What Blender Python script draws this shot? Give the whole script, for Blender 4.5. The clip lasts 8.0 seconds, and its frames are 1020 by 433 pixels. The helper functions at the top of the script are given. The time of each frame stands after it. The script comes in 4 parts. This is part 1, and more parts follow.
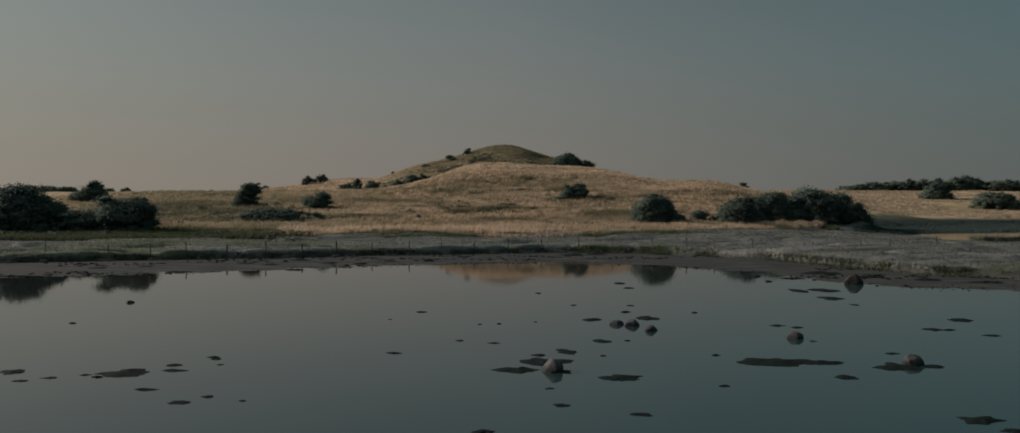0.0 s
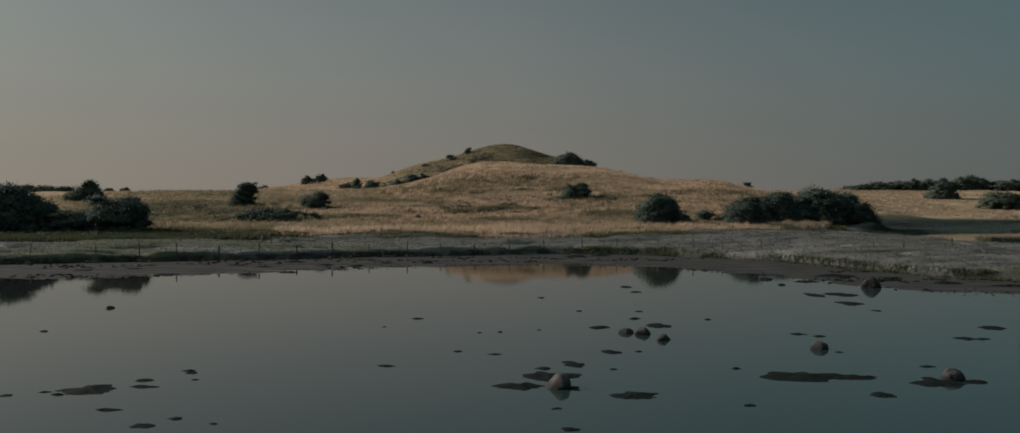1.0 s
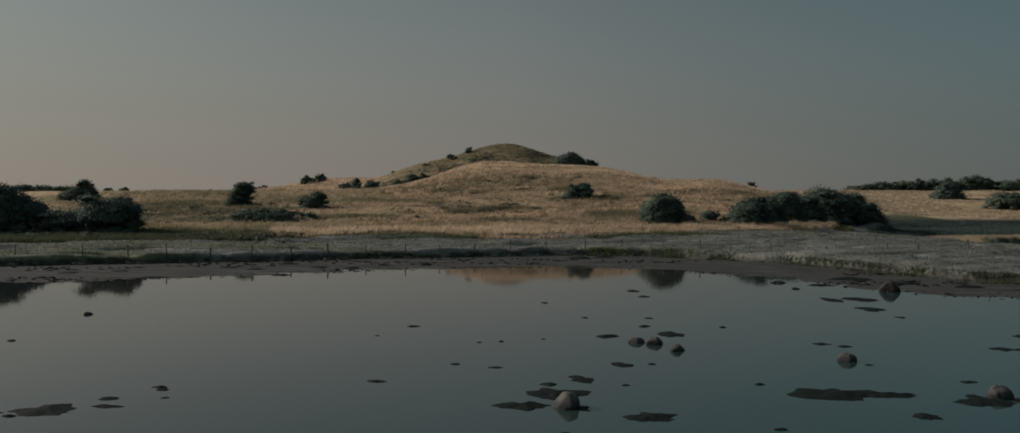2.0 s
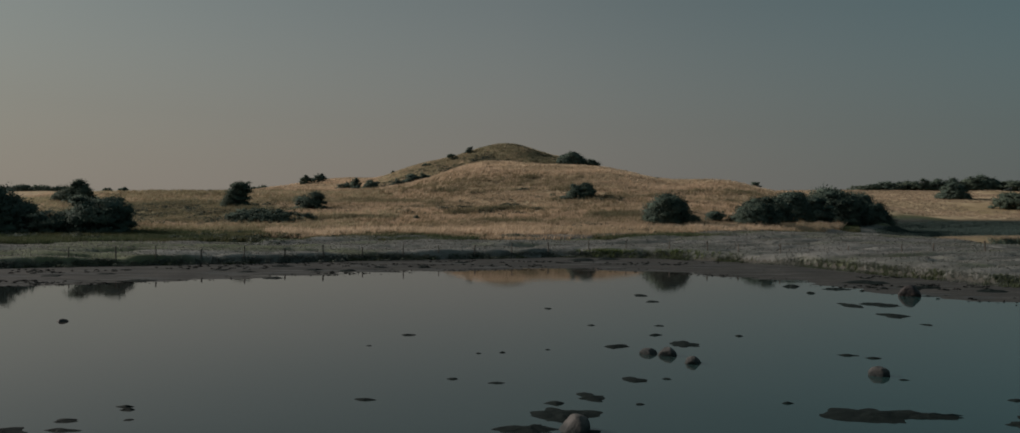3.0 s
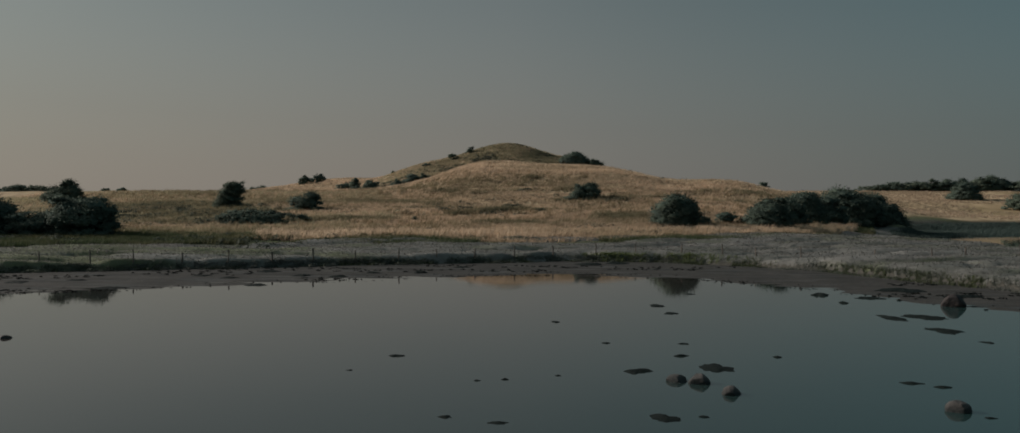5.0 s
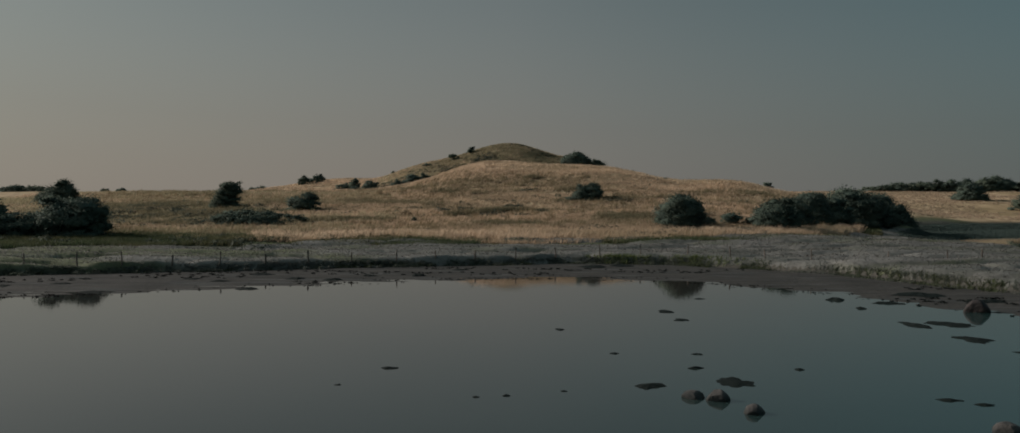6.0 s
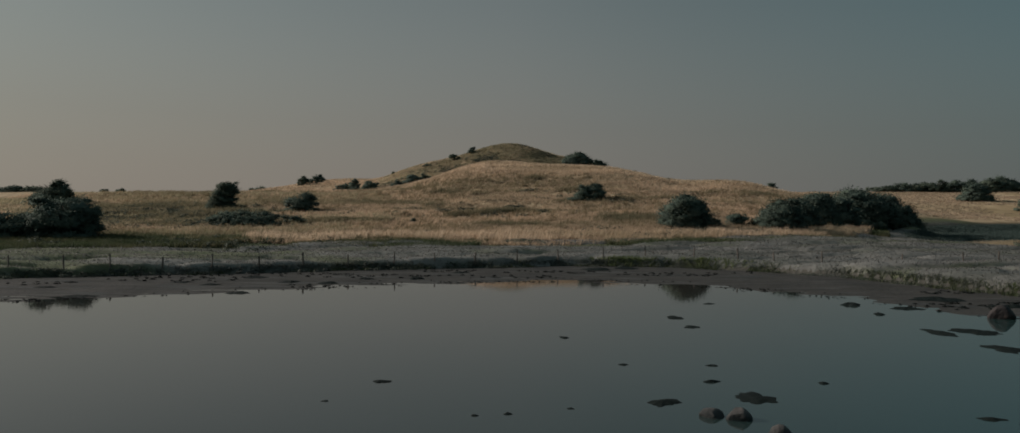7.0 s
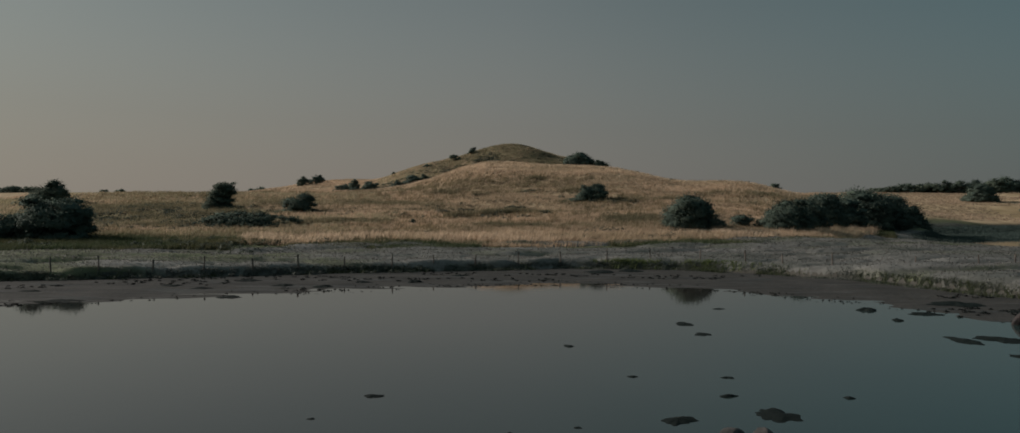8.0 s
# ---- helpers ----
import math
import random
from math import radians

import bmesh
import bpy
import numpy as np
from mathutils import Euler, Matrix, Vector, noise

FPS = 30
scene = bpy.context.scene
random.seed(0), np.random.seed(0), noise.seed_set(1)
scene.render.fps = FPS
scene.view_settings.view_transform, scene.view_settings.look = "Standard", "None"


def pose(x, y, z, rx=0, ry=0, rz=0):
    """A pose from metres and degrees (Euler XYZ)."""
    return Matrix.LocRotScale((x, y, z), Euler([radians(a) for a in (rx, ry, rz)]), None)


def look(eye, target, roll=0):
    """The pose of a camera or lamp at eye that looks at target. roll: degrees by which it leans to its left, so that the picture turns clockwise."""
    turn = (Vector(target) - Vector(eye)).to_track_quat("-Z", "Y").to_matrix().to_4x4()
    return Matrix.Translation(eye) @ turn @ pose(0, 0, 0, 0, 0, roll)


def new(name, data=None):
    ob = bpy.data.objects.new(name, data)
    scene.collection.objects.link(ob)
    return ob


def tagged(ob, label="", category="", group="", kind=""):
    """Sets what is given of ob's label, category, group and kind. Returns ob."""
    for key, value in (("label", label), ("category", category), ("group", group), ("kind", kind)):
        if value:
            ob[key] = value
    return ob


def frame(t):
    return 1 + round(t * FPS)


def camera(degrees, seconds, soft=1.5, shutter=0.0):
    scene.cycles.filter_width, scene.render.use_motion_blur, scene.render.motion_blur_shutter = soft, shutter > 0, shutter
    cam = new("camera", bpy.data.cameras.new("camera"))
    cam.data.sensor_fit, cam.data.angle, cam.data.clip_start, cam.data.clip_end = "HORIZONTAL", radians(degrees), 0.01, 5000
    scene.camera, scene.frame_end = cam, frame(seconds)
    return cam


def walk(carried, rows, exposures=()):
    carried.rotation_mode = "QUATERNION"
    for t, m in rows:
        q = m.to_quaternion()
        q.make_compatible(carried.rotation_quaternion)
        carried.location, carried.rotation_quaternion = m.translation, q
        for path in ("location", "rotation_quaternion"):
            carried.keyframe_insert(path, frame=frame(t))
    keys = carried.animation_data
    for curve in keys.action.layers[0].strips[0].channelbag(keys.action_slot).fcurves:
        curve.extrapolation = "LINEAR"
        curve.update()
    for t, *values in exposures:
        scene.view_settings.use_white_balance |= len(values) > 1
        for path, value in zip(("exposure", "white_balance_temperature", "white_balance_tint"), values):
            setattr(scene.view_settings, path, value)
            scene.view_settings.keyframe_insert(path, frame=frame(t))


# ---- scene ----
cam = camera(62, 8.0, soft=1.5)
PATH = [
    (0.0, look((0.383, -0.191, 7.372), (-0.116, 99.785, 5.222), 0.26)),
    (1.0, look((0.306, 3.043, 7.351), (-0.291, 103.018, 5.188), 0.27)),
    (2.0, look((0.230, 6.239, 7.333), (-0.464, 106.213, 5.171), 0.29)),
    (3.0, look((0.157, 9.370, 7.317), (-0.636, 109.344, 5.171), 0.30)),
    (4.0, look((0.086, 12.411, 7.304), (-0.806, 112.384, 5.187), 0.31)),
    (5.0, look((0.017, 15.335, 7.293), (-0.974, 115.308, 5.220), 0.32)),
    (6.0, look((-0.049, 18.116, 7.286), (-1.141, 118.090, 5.270), 0.33)),
    (7.0, look((-0.114, 20.730, 7.280), (-1.305, 120.704, 5.336), 0.34)),
    (8.0, look((-0.176, 23.149, 7.277), (-1.468, 123.123, 5.419), 0.35)),
]
walk(cam, PATH)

# ---------------------------------------------------------------- sky and sun
SUN_AZ, SUN_EL = radians(-72), radians(24)      # from +y, negative to -x; height over the horizon
HAZE_AZ = radians(-80)                          # where the haze is warmest
world = bpy.data.worlds.new("evening_sky")
scene.world = world
world.use_nodes = True
wn, wl = world.node_tree.nodes, world.node_tree.links
sky = wn.new("ShaderNodeTexSky")
sky.sky_type, sky.sun_disc = "NISHITA", False
sky.sun_elevation, sky.sun_rotation = SUN_EL, SUN_AZ
sky.air_density, sky.dust_density, sky.ozone_density = 1.0, 1.0, 2.0
hs = wn.new("ShaderNodeHueSaturation")
hs.inputs["Saturation"].default_value = 0.35
wl.new(sky.outputs[0], hs.inputs["Color"])
tint = wn.new("ShaderNodeVectorMath")
tint.operation = "MULTIPLY"
tint.inputs[1].default_value = (0.385, 0.42, 0.395)
wl.new(hs.outputs[0], tint.inputs[0])
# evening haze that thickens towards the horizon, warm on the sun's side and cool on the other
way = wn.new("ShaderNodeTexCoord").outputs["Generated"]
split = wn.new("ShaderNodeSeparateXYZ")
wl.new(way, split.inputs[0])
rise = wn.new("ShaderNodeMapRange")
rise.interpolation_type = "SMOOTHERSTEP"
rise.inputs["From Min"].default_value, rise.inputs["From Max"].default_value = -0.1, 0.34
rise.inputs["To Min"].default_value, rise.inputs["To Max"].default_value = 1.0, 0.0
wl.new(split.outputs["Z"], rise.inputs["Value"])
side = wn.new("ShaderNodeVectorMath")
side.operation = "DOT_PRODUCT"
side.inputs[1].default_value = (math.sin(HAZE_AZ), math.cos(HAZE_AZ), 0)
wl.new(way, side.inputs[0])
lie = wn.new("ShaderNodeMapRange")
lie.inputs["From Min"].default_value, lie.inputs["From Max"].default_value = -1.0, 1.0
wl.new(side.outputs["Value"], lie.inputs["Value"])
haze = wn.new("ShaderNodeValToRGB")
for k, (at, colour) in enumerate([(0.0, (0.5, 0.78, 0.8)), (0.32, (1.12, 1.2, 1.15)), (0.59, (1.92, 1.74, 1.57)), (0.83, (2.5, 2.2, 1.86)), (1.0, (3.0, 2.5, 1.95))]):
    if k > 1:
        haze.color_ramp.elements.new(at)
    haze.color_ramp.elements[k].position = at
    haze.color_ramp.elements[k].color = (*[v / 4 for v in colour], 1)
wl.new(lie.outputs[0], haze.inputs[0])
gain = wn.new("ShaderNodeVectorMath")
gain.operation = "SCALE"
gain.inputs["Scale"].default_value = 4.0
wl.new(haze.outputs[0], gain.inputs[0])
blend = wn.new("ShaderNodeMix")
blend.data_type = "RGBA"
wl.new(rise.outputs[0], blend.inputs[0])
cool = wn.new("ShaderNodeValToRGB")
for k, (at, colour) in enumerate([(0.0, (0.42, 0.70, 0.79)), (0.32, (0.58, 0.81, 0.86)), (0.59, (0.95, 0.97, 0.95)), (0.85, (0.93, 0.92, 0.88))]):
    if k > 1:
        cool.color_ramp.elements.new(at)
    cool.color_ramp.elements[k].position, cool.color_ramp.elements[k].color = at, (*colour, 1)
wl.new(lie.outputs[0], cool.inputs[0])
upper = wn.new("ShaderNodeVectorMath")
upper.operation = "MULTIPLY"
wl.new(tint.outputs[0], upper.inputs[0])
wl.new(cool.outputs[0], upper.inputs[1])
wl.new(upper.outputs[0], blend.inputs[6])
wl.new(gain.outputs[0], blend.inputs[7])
# unseen brightening overhead, growing evenly from upper haze to zenith, added to fill shadows
zenith_fill = wn.new("ShaderNodeMapRange")
zenith_fill.interpolation_type = "SMOOTHSTEP"
zenith_fill.inputs["From Min"].default_value, zenith_fill.inputs["From Max"].default_value = 0.3, 1.0
zenith_fill.inputs["To Min"].default_value, zenith_fill.inputs["To Max"].default_value = 1.0, 3.6
wl.new(split.outputs["Z"], zenith_fill.inputs["Value"])
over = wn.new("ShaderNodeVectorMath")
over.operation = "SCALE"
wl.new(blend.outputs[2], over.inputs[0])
wl.new(zenith_fill.outputs[0], over.inputs["Scale"])
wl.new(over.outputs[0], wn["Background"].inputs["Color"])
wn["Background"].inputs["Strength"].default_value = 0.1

sun_data = bpy.data.lights.new("sun", "SUN")
sun_data.energy, sun_data.angle, sun_data.color = 3.7, radians(1.5), (1.0, 0.88, 0.81)
sun = new("sun", sun_data)
sun_dir = Vector((math.sin(SUN_AZ) * math.cos(SUN_EL), math.cos(SUN_AZ) * math.cos(SUN_EL), math.sin(SUN_EL)))
sun.matrix_world = look(sun_dir * 900, (0, 0, 0))


# ---------------------------------------------------------------- materials
def material(name, rough=0.9, spec=0.2):
    m = bpy.data.materials.new(name)
    m.use_nodes = True
    n, l = m.node_tree.nodes, m.node_tree.links
    b = n["Principled BSDF"]
    b.inputs["Roughness"].default_value = rough
    b.inputs["Specular IOR Level"].default_value = spec
    return m, n, l, b


def noise_node(n, l, scale, detail=4, coords=None, stretch=None):
    t = n.new("ShaderNodeTexNoise")
    t.inputs["Scale"].default_value, t.inputs["Detail"].default_value = scale, detail
    if coords is not None:
        if stretch:
            mp = n.new("ShaderNodeMapping")
            mp.inputs["Scale"].default_value = stretch
            l.new(coords, mp.inputs["Vector"])
            coords = mp.outputs[0]
        l.new(coords, t.inputs["Vector"])
    return t.outputs["Fac"]


def ramp(n, l, fac, stops):
    r = n.new("ShaderNodeValToRGB")
    e = r.color_ramp.elements
    while len(e) < len(stops):
        e.new(0.5)
    for k, (p, c) in enumerate(stops):
        e[k].position, e[k].color = p, (*c, 1)
    l.new(fac, r.inputs[0])
    return r.outputs[0]


def mix(n, l, fac, a, b, kind="MIX"):
    m = n.new("ShaderNodeMix")
    m.data_type, m.blend_type = "RGBA", kind
    for sock, v in ((m.inputs[0], fac), (m.inputs[6], a), (m.inputs[7], b)):
        if isinstance(v, (int, float)):
            sock.default_value = v
        elif isinstance(v, tuple):
            sock.default_value = (*v, 1)
        else:
            l.new(v, sock)
    return m.outputs[2]


def bump(n, l, b, height, strength, distance):
    k = n.new("ShaderNodeBump")
    k.inputs["Strength"].default_value, k.inputs["Distance"].default_value = strength, distance
    l.new(height, k.inputs["Height"])
    l.new(k.outputs[0], b.inputs["Normal"])


def position(n):
    return n.new("ShaderNodeNewGeometry").outputs["Position"]


def attribute(n, name):
    a = n.new("ShaderNodeAttribute")
    a.attribute_name = name
    return a.outputs["Fac"]


def leaf_material(name, dark, light, dry=None, through_light=0.25, patch=0.05, gloss=0.15):
    """Leaves or blades: a colour of its own for each one, and drifts of colour over the land."""
    m, n, l, b = material(name, 0.75, gloss)
    isl = n.new("ShaderNodeNewGeometry").outputs["Random Per Island"]
    c = ramp(n, l, isl, [(0.0, dark), (1.0, light)])
    if dry:
        big = noise_node(n, l, patch, 5, position(n), (0.4, 1, 1))
        c = mix(n, l, ramp(n, l, big, [(0.42, (0, 0, 0)), (0.62, (1, 1, 1))]), c, mix(n, l, 0.75, c, dry))
    fine = noise_node(n, l, 0.45, 5, position(n), (0.6, 1, 1))
    c = mix(n, l, 1.0, c, ramp(n, l, fine, [(0.3, (0.76, 0.76, 0.76)), (0.62, (1.08, 1.08, 1.08))]), "MULTIPLY")
    l.new(c, b.inputs["Base Color"])
    tr = n.new("ShaderNodeBsdfTranslucent")
    l.new(c, tr.inputs["Color"])
    mx = n.new("ShaderNodeMixShader")
    mx.inputs[0].default_value = through_light
    l.new(b.outputs[0], mx.inputs[1])
    l.new(tr.outputs[0], mx.inputs[2])
    l.new(mx.outputs[0], n["Material Output"].inputs["Surface"])
    return m


MAT_GRASS = leaf_material("dry_grass", (0.41, 0.303, 0.208), (0.60, 0.462, 0.332), (0.29, 0.235, 0.16), 0.55)
MAT_PALE = leaf_material("pale_grass", (0.45, 0.342, 0.238), (0.71, 0.56, 0.41), (0.36, 0.29, 0.19), 0.55, 0.12)
# green lowered to carry the shadow beside the western thickets
MAT_GREEN = leaf_material("green_grass", (0.045, 0.067, 0.036), (0.10, 0.122, 0.06), (0.15, 0.135, 0.07), 0.25, 0.15)
MAT_BRIGHT = leaf_material("bank_green", (0.07, 0.098, 0.036), (0.14, 0.17, 0.06), None, 0.25)
MAT_MARSH = leaf_material("sea_purslane", (0.162, 0.160, 0.149), (0.212, 0.207, 0.193), (0.13, 0.138, 0.115), 0.25, 0.1)
MAT_RUSH = leaf_material("dark_rush", (0.034, 0.056, 0.052), (0.066, 0.092, 0.08), None, 0.2)
MAT_FRINGE = leaf_material("bank_fringe_leaf", (0.095, 0.108, 0.095), (0.18, 0.188, 0.168), (0.07, 0.09, 0.062), 0.4, 0.2)
MAT_FIELD = leaf_material("field_grass", (0.33, 0.255, 0.18), (0.47, 0.37, 0.27), (0.25, 0.205, 0.14), 0.45)
MAT_OLIVE = leaf_material("olive_grass", (0.275, 0.245, 0.152), (0.45, 0.392, 0.26), (0.235, 0.212, 0.132), 0.42)
MAT_TUSSOCK = leaf_material("tussock_grass", (0.21, 0.165, 0.10), (0.36, 0.28, 0.18), (0.19, 0.165, 0.10), 0.35)
MAT_ROUGH = leaf_material("rough_grass", (0.16, 0.138, 0.085), (0.27, 0.23, 0.145), (0.12, 0.115, 0.07), 0.4, 0.2)
# scrub's own dark green, lowered further for the shade under the marsh-edge bushes
MAT_SCRUB = leaf_material("low_scrub", (0.036, 0.050, 0.042), (0.068, 0.084, 0.066), (0.07, 0.084, 0.056), 0.25, 0.15)
MAT_LEAF = leaf_material("bush_leaf", (0.070, 0.097, 0.082), (0.094, 0.122, 0.094), None, 0.22, gloss=0.04)
MAT_LEAF2 = leaf_material("bush_leaf_olive", (0.076, 0.102, 0.080), (0.104, 0.128, 0.094), None, 0.22, gloss=0.04)

MAT_LIP = leaf_material("bank_lip_leaf", (0.035, 0.048, 0.028), (0.09, 0.105, 0.055), None, 0.25)

MAT_CANOPY, n, l, b = material("marsh_canopy", 0.95, 0.1)
p = position(n)
c = ramp(n, l, noise_node(n, l, 0.22, 6, p, (0.5, 1, 1)), [(0.3, (0.096, 0.102, 0.088)), (0.52, (0.152, 0.152, 0.14)), (0.75, (0.198, 0.194, 0.182))])
west = n.new("ShaderNodeMapRange")                # greener towards the thickets in the west
west.inputs["From Min"].default_value, west.inputs["From Max"].default_value = -22.0, -52.0
west.inputs["To Max"].default_value = 0.17
sep = n.new("ShaderNodeSeparateXYZ")
l.new(p, sep.inputs[0])
l.new(sep.outputs["X"], west.inputs["Value"])
more = n.new("ShaderNodeMath")
l.new(noise_node(n, l, 0.09, 5, p, (0.6, 1, 1)), more.inputs[0])
l.new(west.outputs[0], more.inputs[1])
c = mix(n, l, ramp(n, l, more.outputs[0], [(0.54, (0, 0, 0)), (0.64, (0.85, 0.85, 0.85))]), c, (0.10, 0.115, 0.06))
c = mix(n, l, ramp(n, l, noise_node(n, l, 5.0, 6, p), [(0.35, (0.25, 0.25, 0.25)), (0.6, (0, 0, 0))]), c, (0.09, 0.092, 0.072))
c = mix(n, l, 1.0, c, ramp(n, l, noise_node(n, l, 0.55, 5, p, (0.16, 1, 1)), [(0.35, (0.72, 0.72, 0.72)), (0.6, (1.1, 1.1, 1.1))]), "MULTIPLY")
l.new(c, b.inputs["Base Color"])
bump(n, l, b, noise_node(n, l, 9.0, 6, p), 0.5, 0.05)

MAT_BARK, n, l, b = material("bark", 0.95)
l.new(ramp(n, l, noise_node(n, l, 6, 5, position(n), (1, 1, 0.2)), [(0.3, (0.05, 0.04, 0.03)), (0.7, (0.16, 0.13, 0.10))]), b.inputs["Base Color"])

MAT_POST, n, l, b = material("weathered_timber", 0.9)
p = position(n)
l.new(ramp(n, l, noise_node(n, l, 9, 6, p, (1, 1, 0.12)), [(0.3, (0.06, 0.05, 0.042)), (0.7, (0.17, 0.15, 0.13))]), b.inputs["Base Color"])
bump(n, l, b, noise_node(n, l, 40, 4, p, (1, 1, 0.08)), 0.4, 0.01)

MAT_ROCK, n, l, b = material("granite_boulder", 0.8, 0.3)
p = position(n)
c = ramp(n, l, noise_node(n, l, 3.0, 8, p), [(0.3, (0.036, 0.035, 0.033)), (0.7, (0.085, 0.079, 0.073))])
c = mix(n, l, ramp(n, l, noise_node(n, l, 30, 3, p), [(0.45, (0, 0, 0)), (0.75, (0.5, 0.5, 0.5))]), c, (0.08, 0.074, 0.068))
sep = n.new("ShaderNodeSeparateXYZ")
l.new(p, sep.inputs[0])
wet = n.new("ShaderNodeMapRange")                 # the wet, weedy foot at the water line
wet.inputs["From Min"].default_value, wet.inputs["From Max"].default_value = 0.30, 0.08
nz = n.new("ShaderNodeMath")
nz.operation = "MULTIPLY_ADD"
nz.inputs[1].default_value = 0.25
l.new(noise_node(n, l, 4, 4, p), nz.inputs[0])
l.new(sep.outputs["Z"], nz.inputs[2])
off = n.new("ShaderNodeMath")
off.operation = "SUBTRACT"
off.inputs[1].default_value = 0.125
l.new(nz.outputs[0], off.inputs[0])
l.new(off.outputs[0], wet.inputs["Value"])
l.new(mix(n, l, wet.outputs[0], c, (0.016, 0.019, 0.018)), b.inputs["Base Color"])
bump(n, l, b, noise_node(n, l, 14, 6, p), 0.5, 0.03)

MAT_ROCK_RED, n, l, b = material("red_granite_boulder", 0.75, 0.3)
p = position(n)
l.new(ramp(n, l, noise_node(n, l, 2.5, 8, p), [(0.3, (0.018, 0.017, 0.017)), (0.6, (0.034, 0.028, 0.026)), (0.82, (0.10, 0.06, 0.047))]), b.inputs["Base Color"])
bump(n, l, b, noise_node(n, l, 9, 6, p), 0.6, 0.05)

MAT_WEED, n, l, b = material("bladder_wrack", 0.8, 0.06)
p = position(n)
l.new(ramp(n, l, noise_node(n, l, 7, 6, p), [(0.3, (0.007, 0.0105, 0.010)), (0.75, (0.016, 0.021, 0.019))]), b.inputs["Base Color"])
bump(n, l, b, noise_node(n, l, 22, 5, p), 0.9, 0.04)

MAT_WATER, n, l, b = material("still_water", 0.025, 1.0)
b.inputs["IOR"].default_value = 1.4
p = position(n)
sep = n.new("ShaderNodeSeparateXYZ")              # warmer bed in the west, greener in the east
l.new(p, sep.inputs[0])
bed = n.new("ShaderNodeMapRange")
bed.interpolation_type = "SMOOTHSTEP"
bed.inputs["From Min"].default_value, bed.inputs["From Max"].default_value = -50.0, -9.0
slant = n.new("ShaderNodeVectorMath")             # and warmer towards the far shore
slant.operation = "DOT_PRODUCT"
slant.inputs[1].default_value = (1.0, -0.6, 0.0)
l.new(p, slant.inputs[0])
l.new(slant.outputs["Value"], bed.inputs["Value"])
warm_bed = ramp(n, l, noise_node(n, l, 0.05, 4, p), [(0.3, (0.034, 0.029, 0.025)), (0.7, (0.042, 0.035, 0.030))])
green_bed = ramp(n, l, noise_node(n, l, 0.05, 4, p), [(0.3, (0.015, 0.037, 0.036)), (0.7, (0.021, 0.045, 0.043))])
# far west of the bed darkened to deepen the thickets' reflection
edge = n.new("ShaderNodeMapRange")
edge.interpolation_type = "SMOOTHSTEP"
edge.inputs["From Min"].default_value, edge.inputs["From Max"].default_value = -20.0, -42.0
l.new(sep.outputs["X"], edge.inputs["Value"])
warm_bed = mix(n, l, edge.outputs[0], warm_bed, (0.02, 0.023, 0.022))
l.new(mix(n, l, bed.outputs[0], warm_bed, green_bed), b.inputs["Base Color"])
h = mix(n, l, 0.35, noise_node(n, l, 0.9, 3, p, (0.35, 1, 1)), noise_node(n, l, 6.0, 2, p, (0.4, 1, 1)))
bump(n, l, b, h, 0.10, 0.02)

# one land surface: mud, marsh soil, rank green verge and dry turf, told apart by the zones of the plan
MAT_LAND, n, l, b = material("coastal_ground", 0.95, 0.07)
p = position(n)
turf = ramp(n, l, noise_node(n, l, 0.35, 8, p, (1, 0.5, 1)), [(0.3, (0.27, 0.20, 0.125)), (0.5, (0.40, 0.30, 0.19)), (0.72, (0.5, 0.39, 0.25))])
turf = mix(n, l, ramp(n, l, noise_node(n, l, 0.045, 6, p), [(0.5, (0, 0, 0)), (0.68, (0.8, 0.8, 0.8))]), turf, (0.21, 0.16, 0.085))
soil = ramp(n, l, noise_node(n, l, 0.8, 7, p), [(0.3, (0.045, 0.047, 0.04)), (0.7, (0.11, 0.11, 0.093))])
green = ramp(n, l, noise_node(n, l, 0.9, 6, p), [(0.3, (0.05, 0.065, 0.03)), (0.7, (0.12, 0.13, 0.06))])
mud = ramp(n, l, noise_node(n, l, 0.5, 8, p, (0.5, 1, 1)), [(0.3, (0.034, 0.034, 0.032)), (0.7, (0.064, 0.061, 0.056))])
mud = mix(n, l, ramp(n, l, noise_node(n, l, 2.2, 6, p, (0.35, 1, 1)), [(0.58, (0, 0, 0)), (0.66, (0.75, 0.75, 0.75))]), mud, (0.04, 0.037, 0.03))
c = mix(n, l, attribute(n, "marsh"), turf, soil)
c = mix(n, l, attribute(n, "verge"), c, green)
c = mix(n, l, attribute(n, "mud"), c, mud)
hollow = ramp(n, l, noise_node(n, l, 0.55, 6, p, (0.3, 1, 1)), [(0.52, (0, 0, 0)), (0.62, (0.7, 0.7, 0.7))])
c = mix(n, l, attribute(n, "bank"), c, (0.085, 0.08, 0.068))
# the creek's dark reflection and bank shade, put into the ground colour
c = mix(n, l, attribute(n, "creek_dark"), c, (0.022, 0.026, 0.022))
l.new(c, b.inputs["Base Color"])
rr = n.new("ShaderNodeMapRange")
l.new(attribute(n, "mud"), rr.inputs["Value"])
rr.inputs["To Min"].default_value, rr.inputs["To Max"].default_value = 0.95, 0.8
sheen = n.new("ShaderNodeMath")                  # water stands in the hollows of the mud
sheen.operation = "MULTIPLY"
l.new(hollow, sheen.inputs[0])
l.new(attribute(n, "mud"), sheen.inputs[1])
